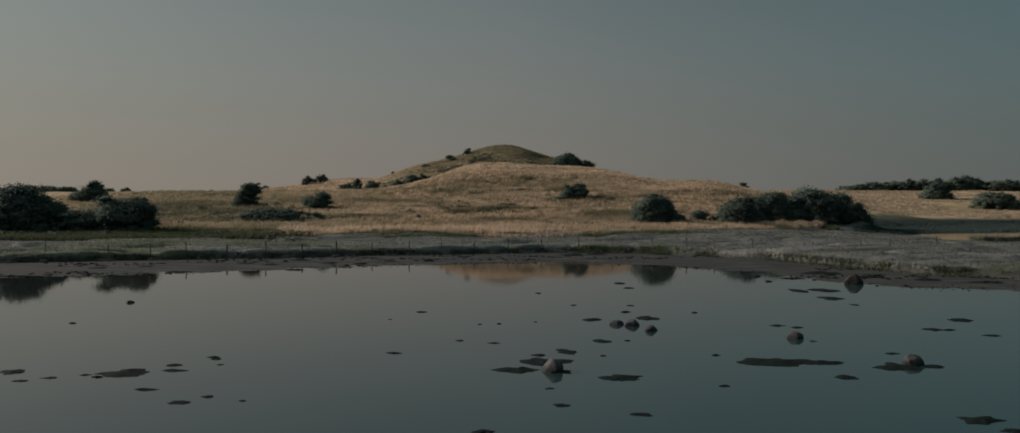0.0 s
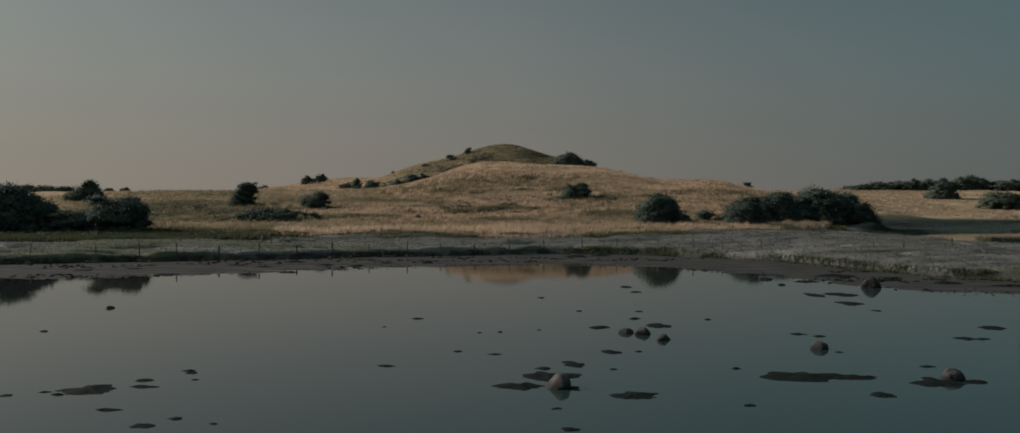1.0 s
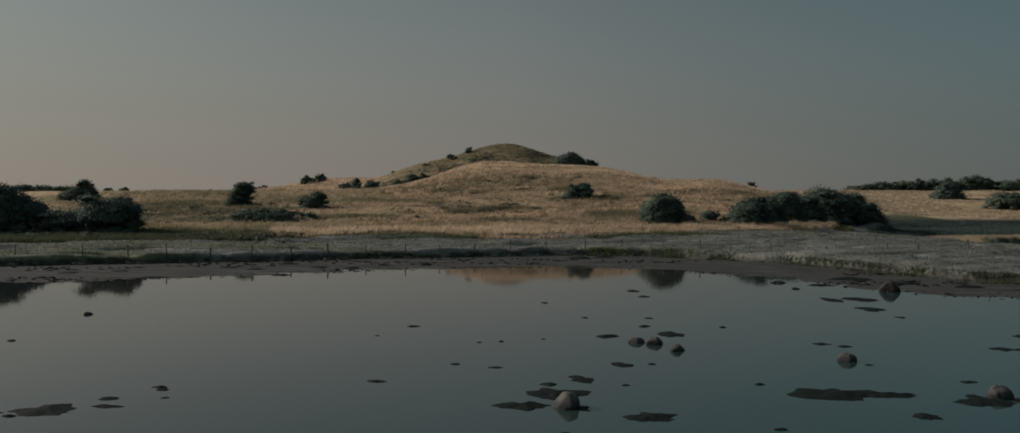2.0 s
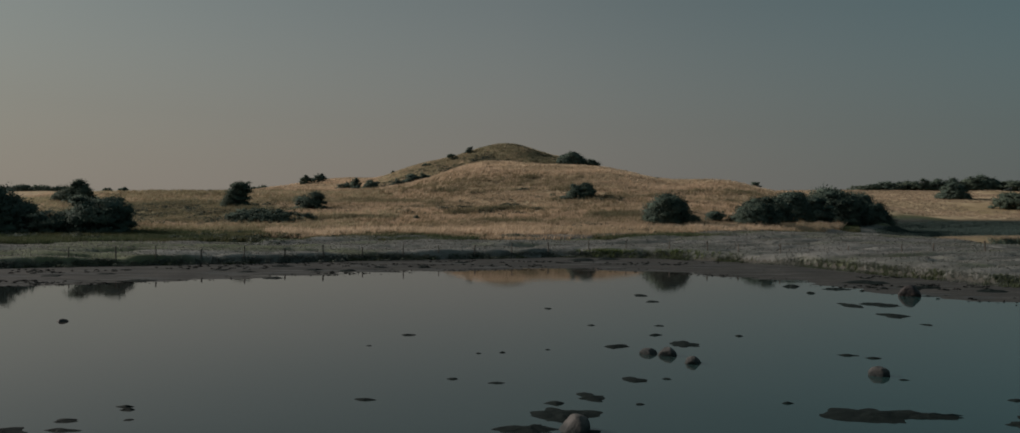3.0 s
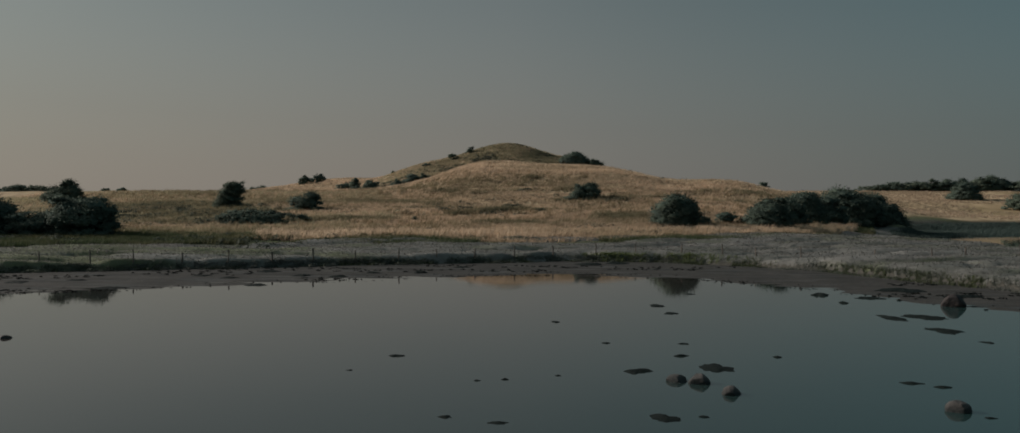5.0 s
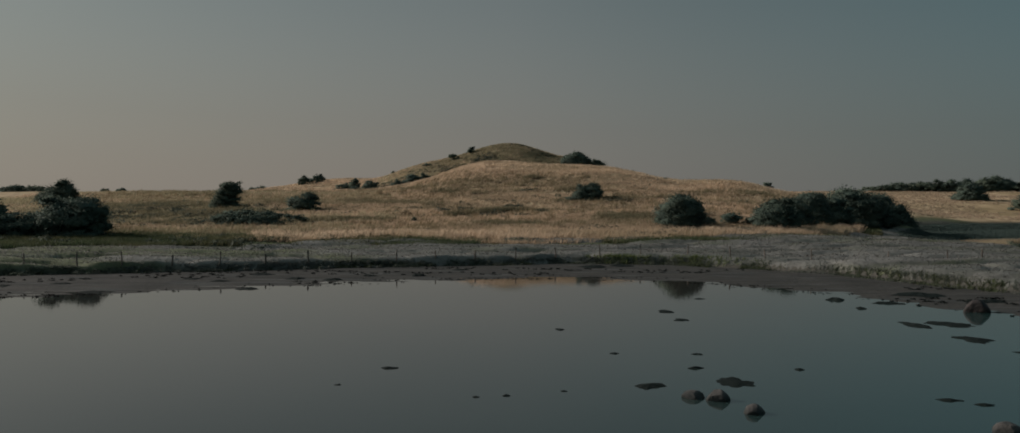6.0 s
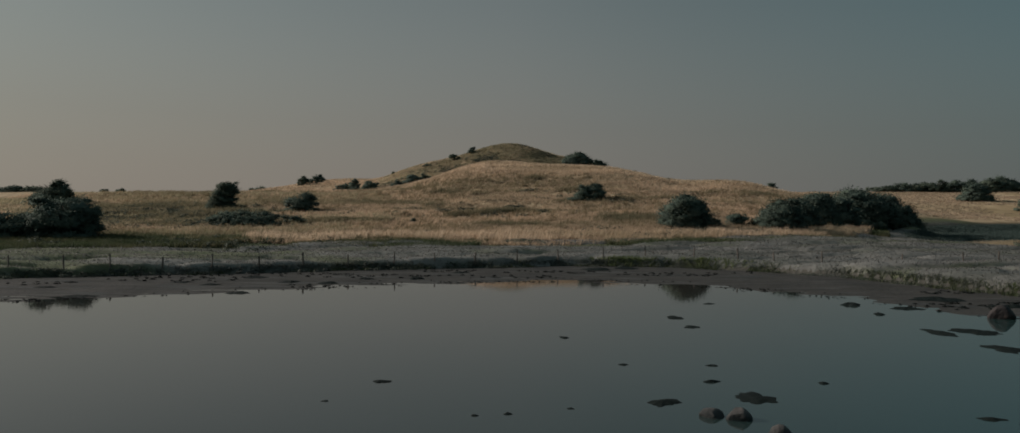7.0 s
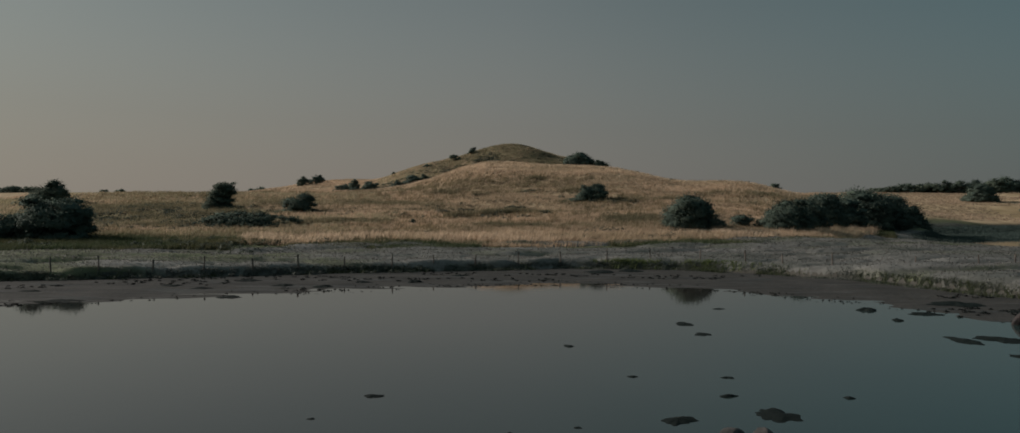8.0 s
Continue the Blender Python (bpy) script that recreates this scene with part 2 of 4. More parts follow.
l.new(mix(n, l, sheen.outputs[0], rr.outputs[0], (0.36, 0.36, 0.36)), b.inputs["Roughness"])
bump(n, l, b, noise_node(n, l, 2.5, 8, p), 0.7, 0.12)


# ---------------------------------------------------------------- mesh helpers
def mesh_of(name, verts, faces, mat, smooth=False, normals=None):
    """A mesh from numpy arrays; all faces have the same number of corners."""
    me = bpy.data.meshes.new(name)
    verts, faces = np.asarray(verts, np.float32), np.asarray(faces, np.int32)
    k = faces.shape[1]
    me.vertices.add(len(verts))
    me.vertices.foreach_set("co", verts.ravel())
    me.loops.add(faces.size)
    me.loops.foreach_set("vertex_index", faces.ravel())
    me.polygons.add(len(faces))
    me.polygons.foreach_set("loop_start", np.arange(0, faces.size, k, dtype=np.int32))
    if smooth:
        me.polygons.foreach_set("use_smooth", np.ones(len(faces), bool))
    me.materials.append(mat)
    me.update(calc_edges=True)
    me.validate()
    if normals is not None:                       # leaves shade with the mass that they belong to
        me.polygons.foreach_set("use_smooth", np.ones(len(faces), bool))
        me.normals_split_custom_set_from_vertices(np.asarray(normals, np.float32))
    return me


def part(name, data, parent, label=""):
    ob = new(name, data)
    ob.parent = parent
    return tagged(ob, label=label)


def thing(name, x, y, z, label, category, group="", turn=0.0):
    ob = new(name)
    ob.matrix_world = pose(x, y, z, 0, 0, turn)
    return tagged(ob, label, category, group)


TABLE = np.random.RandomState(7).rand(256, 256)


def value_noise(x, y):
    ix, iy = np.floor(x).astype(int), np.floor(y).astype(int)
    fx, fy = x - ix, y - iy
    fx, fy = fx * fx * (3 - 2 * fx), fy * fy * (3 - 2 * fy)
    a, c = TABLE[ix % 256, iy % 256], TABLE[(ix + 1) % 256, iy % 256]
    d, e = TABLE[ix % 256, (iy + 1) % 256], TABLE[(ix + 1) % 256, (iy + 1) % 256]
    return (a * (1 - fx) + c * fx) * (1 - fy) + (d * (1 - fx) + e * fx) * fy


def fbm(x, y, size, octaves=4):
    """Noise from about -1 to 1 whose largest swells are size metres long."""
    out, amp = 0.0, 1.0
    for k in range(octaves):
        out = out + amp * (2 * value_noise(x / size + 17.3 * k, y / size + 9.1 * k) - 1)
        size, amp = size / 2.03, amp * 0.5
    return out / 1.6


def step(a, b, v):
    s = np.clip((v - a) / (b - a), 0, 1)
    return s * s * (3 - 2 * s)


# ---------------------------------------------------------------- the lie of the land
SHORE = ([-400, -110, -46, -34, -25, -14, -5, 4, 11, 18, 26, 29, 34, 41, 60, 120, 400],
         [20, 58, 76, 80, 85.5, 91.5, 95, 97, 96, 92.5, 83, 76, 71, 69, 66, 60, 20])
FOOT = ([-400, -110, -52, -36, -15, 4, 16, 25, 31, 35, 41, 47, 70, 120, 400],
        [35, 74, 92, 97.5, 105.5, 112.5, 112.5, 107, 101, 92, 81, 79, 75, 68, 30])
SLOPE = ([-200, -60, -20, 25, 50, 72, 84, 110, 200], [118, 124, 132, 137, 150, 192, 226, 240, 247])
# dunes and hills: centre x, y, height, reach in x, reach in y towards the lagoon and away from it
HILLS = [
    (25.2, 282.0, 7.66, 17.2, 38.0, 20.0),
    (58.9, 256.0, 2.99, 7.7, 30.0, 24.0),
    (-8.2, 288.0, 8.01, 16.4, 38.0, 20.0),
    (88.3, 254.0, 3.67, 19.0, 28.0, 26.0),
    (-47.5, 405.0, 4.07, 11.1, 45.0, 45.0),
    (-5.2, 400.0, 22.90, 27.1, 30.0, 30.0),
    (-85.2, 440.0, 8.09, 25.2, 50.0, 50.0),
    (28.8, 405.0, 4.69, 7.8, 34.0, 34.0),
    (-13.2, 286.0, 1.24, 8.0, 32.0, 20.0),
    (19.7, 284.0, -0.23, 7.9, 32.0, 20.0),
]


def shore_y(x):
    return np.interp(x, *SHORE) + 0.5 * fbm(x, 0 * x, 5.0, 3)


def foot_y(x):
    return np.interp(x, *FOOT) + 0.8 * fbm(x, 0 * x + 50, 7.0, 3)


def slope_y(x):
    return np.interp(x, *SLOPE)


def pool_at(x, y):
    """Below 0.93 in the creek's pool, above 1.1 on dry land; a spur of land carries the thicket."""
    return np.sqrt(((x - 150) / 85) ** 2 + ((y - 165) / 78) ** 2) + 0.4 * np.exp(-((x - 75) / 9) ** 2 - ((y - 204) / 13) ** 2)


def ground(x, y):
    x, y = np.asarray(x, float), np.asarray(y, float)
    sh, ft = shore_y(x), foot_y(x)
    q = (y - sh) / np.maximum(ft - sh, 1)
    z = np.where(q < 0, np.maximum(-0.8, 0.021 * (y - sh)), 0.16 * np.minimum(q, 1))
    z = z + 0.046 * fbm(x * 0.4, y * 1.6, 2.0, 4) * step(-3, 0.5, y - sh)
    flat = step(28, 70, x)
    z = z + np.interp(x, [8, 20], [0.55, 0.75]) * step(0, 1, (y - ft) / np.interp(x, [8, 20], [0.9, 1.2])) + (1 - flat) * 0.9 * step(0, 40, y - ft) + flat * 0.15 * step(0, 60, y - ft)
    s = np.clip((y - slope_y(x)) / np.interp(x, [40, 90], [125, 150]), 0, 1)
    rise = np.interp(x, [-120, -40, 40, 90, 160], [6.5, 7.2, 6.6, 9.0, 10.6])
    z = z + rise * (1 - (1 - s ** np.interp(x, [-50, 0], [1.3, 1.0])) ** np.interp(x, [-20, 24, 50, 90], [1.0, 1.5, 1.7, 1.5]))
    pool = pool_at(x, y) + 0.06 * fbm(x, y, 9.0, 3)
    for hx, hy, h, sx, near, away in HILLS:
        z = z + h * np.exp(-0.5 * ((x - hx) / sx) ** 2 - 0.5 * ((y - hy) / np.where(y < hy, near, away)) ** 2)
    z = z - (z + 0.45) * (1 - step(0.82, 1.1, pool))
    up = step(2, 30, y - slope_y(x)) * step(1.0, 1.25, pool)
    z = z + up * (0.5 * fbm(x * 0.6, y, 20.0, 4) + 0.6 * fbm(x * 0.28 + 30, y + 0.15 * x, 11.0, 3) + 0.3 * fbm(x * 0.6, y, 4.0, 3))
    z = z + 0.22 * step(0.5, 4, y - ft) * fbm(x * 0.6, y, 4.5, 3) * (1 - up)
    far = step(700, 2500, np.hypot(x, y))
    z = np.where(y < 0, np.where(y < -420, 1.5 * step(-420, -460, y) + z * 0, z), z)
    return z * (1 - far) + far * np.where(y > -300, 6.0, 1.5)


def steps_of(*rows):
    """Grid lines: rows of start, end, spacing, joined end to end."""
    return np.concatenate([np.arange(a, b, d) for a, b, d in rows])


def build_ground():
    gx = np.r_[-np.geomspace(3600, 130, 26), steps_of((-118, -70, 2.0), (-70, 60, 0.5), (60, 92, 1.0), (92, 260, 3.0)), np.geomspace(270, 3600, 24)]
    gy = np.r_[-np.geomspace(1800, 40, 16), steps_of((-30, 60, 6.0), (60, 122, 0.42), (122, 200, 0.9), (200, 300, 1.5), (300, 470, 3.0)), np.geomspace(480, 4600, 26)]
    x, y = np.meshgrid(gx, gy)
    z = ground(x, y)
    verts = np.stack([x.ravel(), y.ravel(), z.ravel()], 1)
    i = np.arange(len(gx) * len(gy)).reshape(len(gy), len(gx))
    faces = np.stack([i[:-1, :-1], i[:-1, 1:], i[1:, 1:], i[1:, :-1]], -1).reshape(-1, 4)
    me = mesh_of("ground", verts, faces, MAT_LAND, True)
    x, y = verts[:, 0], verts[:, 1]
    d, s = y - foot_y(x), y - slope_y(x)
    pool = pool_at(x, y)
    zones = {
        "mud": 1 - step(0.2, 1.0, d),
        "marsh": 1 - step(-2, 3, s + 3 * fbm(x, y, 12.0, 3)),
        "verge": np.maximum(0.6 * np.exp(-((x + 74) / 26) ** 2 - ((y - 178) / 30) ** 2), np.maximum(0.9 * np.clip(1 - np.abs(s - np.interp(x, [-40, 0], [-1, -1])) / np.interp(x, [-50, 0], [12, 5]), 0, 1) * step(-0.5, 0.3, fbm(x, y, 14.0, 3)),
                            0.18 * np.exp(-((x - 2) / 34) ** 2 - ((y - 398) / 16) ** 2))),
        "bank": step(-0.25, 0.0, d) * (1 - step(0.8, 1.5, d)),
        "creek_dark": (1 - step(1.12, 1.35, pool)) * step(0, 15, y - 188) * (1 - step(1.5, 2.5, verts[:, 2])),
    }
    for name, v in zones.items():
        me.attributes.new(name, "FLOAT", "POINT").data.foreach_set("value", np.asarray(v, np.float32))
    tagged(new("ground", me), "rolling coastal ground of mud, saltmarsh and dry grassy dunes", "ground", kind="structure")


build_ground()

gx = np.array([-3500, -600, -150, 0, 150, 600, 3500.0])
gy = np.array([-1500, -300, 0, 60, 130, 300.0])
x, y = np.meshgrid(gx, gy)
i = np.arange(x.size).reshape(x.shape)
me = mesh_of("water", np.stack([x.ravel(), y.ravel(), 0 * x.ravel()], 1), np.stack([i[:-1, :-1], i[:-1, 1:], i[1:, 1:], i[1:, :-1]], -1).reshape(-1, 4), MAT_WATER)
tagged(new("water", me), "still shallow lagoon water mirroring the evening sky", "water", kind="structure")


# ---------------------------------------------------------------- plants
def blades(rng, px, py, height, width, per=6, spread=0.22, lean=0.25):
    """Tufts of upright blades, one triangle each, leaning with the wind."""
    n = len(px) * per
    bx = np.repeat(px, per) + rng.normal(0, spread, n)
    by = np.repeat(py, per) + rng.normal(0, spread, n)
    bz = ground(bx, by) - 0.03
    h = np.repeat(height, per) * rng.uniform(0.6, 1.15, n)
    w = np.repeat(width, per) * rng.uniform(0.7, 1.3, n) / 2
    a = rng.uniform(0, np.pi, n)
    ox, oy = np.cos(a) * w, np.sin(a) * w
    tip = np.stack([bx + h * rng.normal(lean, 0.25, n), by + h * rng.normal(0, 0.25, n), bz + h], 1)
    v = np.stack([np.stack([bx - ox, by - oy, bz], 1), np.stack([bx + ox, by + oy, bz], 1), tip], 1).reshape(-1, 3)
    return v, np.arange(n * 3).reshape(-1, 3)


def cushions(rng, px, py, radius, height, per=36, leaf=0.16, lift=0.0, up=0.35):
    """Low dwarf shrubs: domes of small leaf sprays."""
    n = len(px) * per
    r, h = np.repeat(radius, per), np.repeat(height, per)
    a, u = rng.uniform(0, 2 * np.pi, n), rng.uniform(0.0, 1, n)
    k = np.sqrt(1 - u * u) * rng.uniform(0.75, 1.05, n)
    cx, cy = np.repeat(px, per) + r * k * np.cos(a), np.repeat(py, per) + r * k * np.sin(a)
    cz = np.repeat(ground(px, py) + lift, per) + h * u * rng.uniform(0.8, 1.1, n)
    v, f = sprays(rng, np.stack([cx, cy, cz], 1), np.repeat(leaf, n) * rng.uniform(0.6, 1.4, n), (1, 1, 0.6))
    out = np.stack([k * np.cos(a), k * np.sin(a), u + up], 1) + rng.normal(0, 0.15, (n, 3))
    out /= np.linalg.norm(out, axis=1)[:, None]
    tri = v.reshape(-1, 3, 3)
    back = (np.cross(tri[:, 1] - tri[:, 0], tri[:, 2] - tri[:, 0]) * out).sum(1) < 0
    f[back] = f[back][:, ::-1]
    return v, f, np.repeat(out, 3, axis=0)


def sprays(rng, c, size, flat=(1, 1, 1)):
    """A triangle of leaf, turned at random, about each centre."""
    d1, d2 = rng.normal(0, 1, (len(c), 3)) * flat, rng.normal(0, 1, (len(c), 3)) * flat
    d1 /= np.linalg.norm(d1, axis=1)[:, None]
    d2 -= (d1 * d2).sum(1)[:, None] * d1
    d2 /= np.linalg.norm(d2, axis=1)[:, None]
    s = size[:, None]
    v = np.stack([c - d1 * s * 0.8 - d2 * s * 0.35, c - d1 * s * 0.5 + d2 * s * 0.5, c + d1 * s], 1).reshape(-1, 3)
    return v, np.arange(len(c) * 3).reshape(-1, 3)


def scatter(rng, x0, x1, y0, y1, density):
    n = int((x1 - x0) * (y1 - y0) * density)
    return rng.uniform(x0, x1, n), rng.uniform(y0, y1, n)


def stuff(name, v, f, mat, label, category, normals=None):
    return tagged(new(name, mesh_of(name, v, f, mat, normals=normals)), label, category, kind="stuff")


def limb(bm, a, b, r0, r1, sides=6):
    """A tapered round stick from a to b."""
    q = (b - a).to_track_quat("Z", "Y")
    rings = []
    for p, r in ((a, r0), (b, r1)):
        rings.append([bm.verts.new(p + q @ Vector((r * math.cos(2 * math.pi * k / sides), r * math.sin(2 * math.pi * k / sides), 0))) for k in range(sides)])
    for k in range(sides):
        bm.faces.new((rings[0][k], rings[0][(k + 1) % sides], rings[1][(k + 1) % sides], rings[1][k]))
    bm.faces.new(rings[1])


bm = bmesh.new()
bmesh.ops.create_icosphere(bm, subdivisions=2, radius=1)
LUMP_V = np.array([v.co[:] for v in bm.verts])
LUMP_F = np.array([[v.index for v in f.verts] for f in bm.faces])
bm.free()


def bush(name, x, y, width, height, label, category, group, seed, leaves=2600, lean=0.0, mat=None, flat=0.0, depth=None, slope=0.0):
    """A shrub or small tree: a forked tapered trunk and a crown of many leaf sprays gathered in uneven clumps."""
    rng = np.random.RandomState(seed)
    depth = depth or width * 0.85
    root = thing(name, x, y, float(ground(x, y)), label, category, group)
    bm = bmesh.new()
    r = 0.03 * height + 0.02
    fork = Vector((lean * 0.3 * height, 0, 0.3 * height))
    limb(bm, Vector((0, 0, -0.25)), fork, r * 1.4, r)
    n_limbs = 7
    for k in range(n_limbs):
        a = 2 * math.pi * k / n_limbs + rng.uniform(-0.3, 0.3)
        e = Vector((math.cos(a) * width * 0.3 + lean * height * 0.6, math.sin(a) * depth * 0.3, height * rng.uniform(0.5, 0.8)))
        m = fork.lerp(e, 0.5) + Vector((0, 0, 0.08 * height))
        limb(bm, fork, m, r * 0.7, r * 0.45, 5)
        limb(bm, m, e, r * 0.45, r * 0.12, 5)
    me = bpy.data.meshes.new("trunk")
    bm.to_mesh(me)
    bm.free()
    me.materials.append(MAT_BARK)
    part("trunk", me, root, "dark forked trunk")
    # clumps of unequal size heaped under an uneven outline, each a loose mass bristling with leaf sprays
    leaves = int(leaves * 3.6)
    mean = 0.11 * min(width, height * 1.5)
    n_c = int(np.clip(max(width * height * 2.2, 0.9 * width * depth / (mean * mean * 3.14)), 34, 140))
    a, t = rng.uniform(0, 2 * np.pi, n_c), rng.uniform(0, 1, n_c) ** 0.62
    ux, uy = np.cos(a) * t, np.sin(a) * t
    top = (1 - np.abs(t) ** (3.0 + 5 * flat)) ** 0.5 * (0.84 + (0.46 - 0.2 * flat) * fbm(ux * 1.5 + seed, uy * 1.5, 0.9, 3)) * (1 - abs(slope) * np.clip(math.copysign(1, slope) * ux + 0.3, 0, 1.3))
    zz = np.clip(top, 0.1, 1) * rng.uniform(0.03, 1.0, n_c) ** 0.5
    cr = rng.uniform(0.07, 0.19, n_c) * min(width, height * 1.5) * (1 - 0.35 * step(0.75, 1.0, t))
    astray = 1 + 0.16 * (rng.rand(n_c) < 0.14)
    cx = ux * astray * (width / 2 - cr * 0.9) + lean * zz * height
    cy = uy * (depth / 2 - cr * 0.9)
    cz = np.clip(zz * height - cr * 0.55, cr * 0.35, height - cr * 0.6)
    cz *= height / (cz + cr * 0.75).max()
    mid = np.array([lean * height * 0.5, 0, height * 0.3])
    half = np.array([width / 2, depth / 2, height * 0.7])
    squash = np.array([1.25, 1.2, 0.66])

    def facing(c, d, rough):
        o = (c - mid) / half
        o = o / np.maximum(np.linalg.norm(o, axis=1), 1e-6)[:, None] + 0.45 * d + rng.normal(0, rough, d.shape) + np.array([0, 0, 0.4])
        return o / np.linalg.norm(o, axis=1)[:, None]

    lump_v = LUMP_V[None] * (cr[:, None, None] * (0.64 + rng.normal(0, 0.14, (n_c, len(LUMP_V), 1)))) * squash + np.stack([cx, cy, cz], 1)[:, None]
    lump_v = lump_v.reshape(-1, 3)
    lump_n = facing(lump_v, np.tile(LUMP_V, (n_c, 1)), 0.2)
    lump_f = (LUMP_F[None] + np.arange(n_c)[:, None, None] * len(LUMP_V)).reshape(-1, 3)
    own = rng.choice(n_c, leaves, p=cr ** 2 / (cr ** 2).sum())
    d = rng.normal(0, 1, (leaves, 3))
    d /= np.linalg.norm(d, axis=1)[:, None]
    rad = cr[own] * (0.86 + 0.14 * rng.normal(0, 1, leaves) + 0.5 * rng.rand(leaves) ** 4)
    c = np.stack([cx[own], cy[own], cz[own]], 1) + d * rad[:, None] * squash
    size = np.sqrt(width * height) * 0.024 * rng.uniform(0.5, 1.5, leaves)
    # wind-combed shoots that break the outline
    shoots, per = int(30 + 14 * np.sqrt(width * height)), 9
    who = rng.choice(n_c, shoots, p=(zz + 0.15) * cr / ((zz + 0.15) * cr).sum())
    e = rng.normal(0, 1, (shoots, 3))
    e /= np.linalg.norm(e, axis=1)[:, None]
    e[:, 2] = np.abs(e[:, 2]) * 0.8
    foot = np.stack([cx, cy, cz], 1)[who] + e * (cr[who] * 0.8)[:, None] * squash
    run = e * 0.7 + np.array([0.35 + lean, 0, 0.25])
    run /= np.linalg.norm(run, axis=1)[:, None]
    along = np.tile(np.linspace(0.05, 1, per), shoots)
    reach = np.repeat(rng.uniform(0.05, 0.13, shoots) * min(width, height * 1.6), per)
    sc = np.repeat(foot, per, axis=0) + np.repeat(run, per, axis=0) * (along * reach)[:, None] + rng.normal(0, 0.012, (shoots * per, 3)) * np.sqrt(width * height)
    c = np.concatenate([c, sc])
    d = np.concatenate([d, np.repeat(e, per, axis=0)])
    size = np.concatenate([size, np.sqrt(width * height) * 0.026 * (1.15 - 0.6 * along)])
    v, f = sprays(rng, c, size)
    out = facing(c, d, 0.7)
    tri = v.reshape(-1, 3, 3)
    back = (np.cross(tri[:, 1] - tri[:, 0], tri[:, 2] - tri[:, 0]) * out).sum(1) < 0
    f[back] = f[back][:, ::-1]
    v, f, out = np.concatenate([lump_v, v]), np.concatenate([lump_f, f + len(lump_v)]), np.concatenate([lump_n, np.repeat(out, 3, axis=0)])
    v[:, 2] = np.maximum(v[:, 2], -0.1)
    part("crown", mesh_of("crown", v, f, mat or MAT_LEAF, normals=out), root, "dense leafy crown")
    return root


# large trees and bushes at the foot of the dunes: x, y, width, height, leaves, lean, label
# flatness of the top and fall towards +x of those that are not plain domes
MARSH_SHAPES = {(71.2, 197.0): (1.0, 0.0), (80.2, 203.0): (0.3, 0.62), (41.3, 157.6): (0.2, -0.4), (-76.0, 132.0): (0.6, 0.25), (-60.3, 131.5): (0.9, 0.0), (54.3, 176.4): (0.5, 0.15), (35.4, 159.5): (0.6, 0.0), (25.6, 153.1): (0.55, 0.0)}
HEDGE = "dense dark green bush at the edge of the saltmarsh"
for k, (x, y, w, h, n_leaf, lean, label) in enumerate([
    (-76.0, 132.0, 15.0, 7.6, 6500, 0.0, "broad dark hawthorn thicket on the marsh edge"),
    (-60.3, 131.5, 10.8, 5.9, 6000, 0.0, "rounded dark hawthorn bush on the marsh edge"),
    (25.6, 153.1, 8.6, 5.4, 5200, 0.0, "rounded dark green bush in tall dry grass"),
    (35.4, 159.5, 4.6, 2.3, 1800, 0.0, "small dark bush in tall dry grass"),
    (41.3, 157.6, 9.4, 5.4, 5200, 0.05, HEDGE),
    (54.3, 176.4, 9.0, 6.0, 4800, 0.0, HEDGE),
    (71.2, 197.0, 14.4, 8.3, 7000, 0.0, "tall broad dark green thicket beside the creek"),
    (80.2, 203.0, 11.6, 7.6, 5200, 0.0, "sloping dark green thicket beside the creek"),
    (47.5, 166.0, 8.0, 4.6, 3600, 0.0, HEDGE),
    (61.0, 186.0, 10.0, 5.6, 4200, 0.0, HEDGE),
    (30.0, 157.0, 5.0, 1.7, 1500, 0.0, "low dark bush in tall dry grass"),
    (-66.5, 130.0, 9.0, 3.8, 3200, 0.0, "low dark thicket on the marsh edge"),
    (-86.0, 130.0, 14.0, 6.4, 4000, 0.0, "broad dark hawthorn thicket on the marsh edge"),
]):
    flat, slope = MARSH_SHAPES.get((x, y), (0.0, 0.0))
    bush("bush", x, y, w, h, label, "bush", "bushes along the marsh edge", 100 + k, n_leaf, lean, None, flat, None, slope)

# bushes on the slope and skyline
SLOPE_BUSHES = [
    (-60.4, 190.7, 6.4, 6.2, 3400, 0.28, "wind-bent hawthorn tree on the grassy slope"),
    (-42.4, 184.7, 8.0, 4.0, 2800, 0.0, "low rounded bush on the grassy slope"),
    (-44.0, 157.0, 18.0, 2.7, 3600, 0.0, "low dark scrub bush on the grassy slope"),
    (-106.8, 212.6, 10.5, 5.2, 3200, 0.16, "wind-bent bush on the grassy ridge"),
    (14.4, 199.5, 8.8, 3.9, 3000, 0.0, "low spreading dark bush on the dune face"),
    (69.9, 258.0, 4.4, 2.5, 600, 0.0, "small round bush on the skyline dune"),
    (40.8, 256.0, 2.8, 1.3, 300, 0.0, "tiny bush on the dune crest"),
    (32.9, 268.0, 2.2, 1.2, 250, 0.0, "tiny bush on the dune crest"),
    (-18.0, 162.9, 1.5, 0.9, 300, 0.0, "tiny green bush in the dry grass"),
]
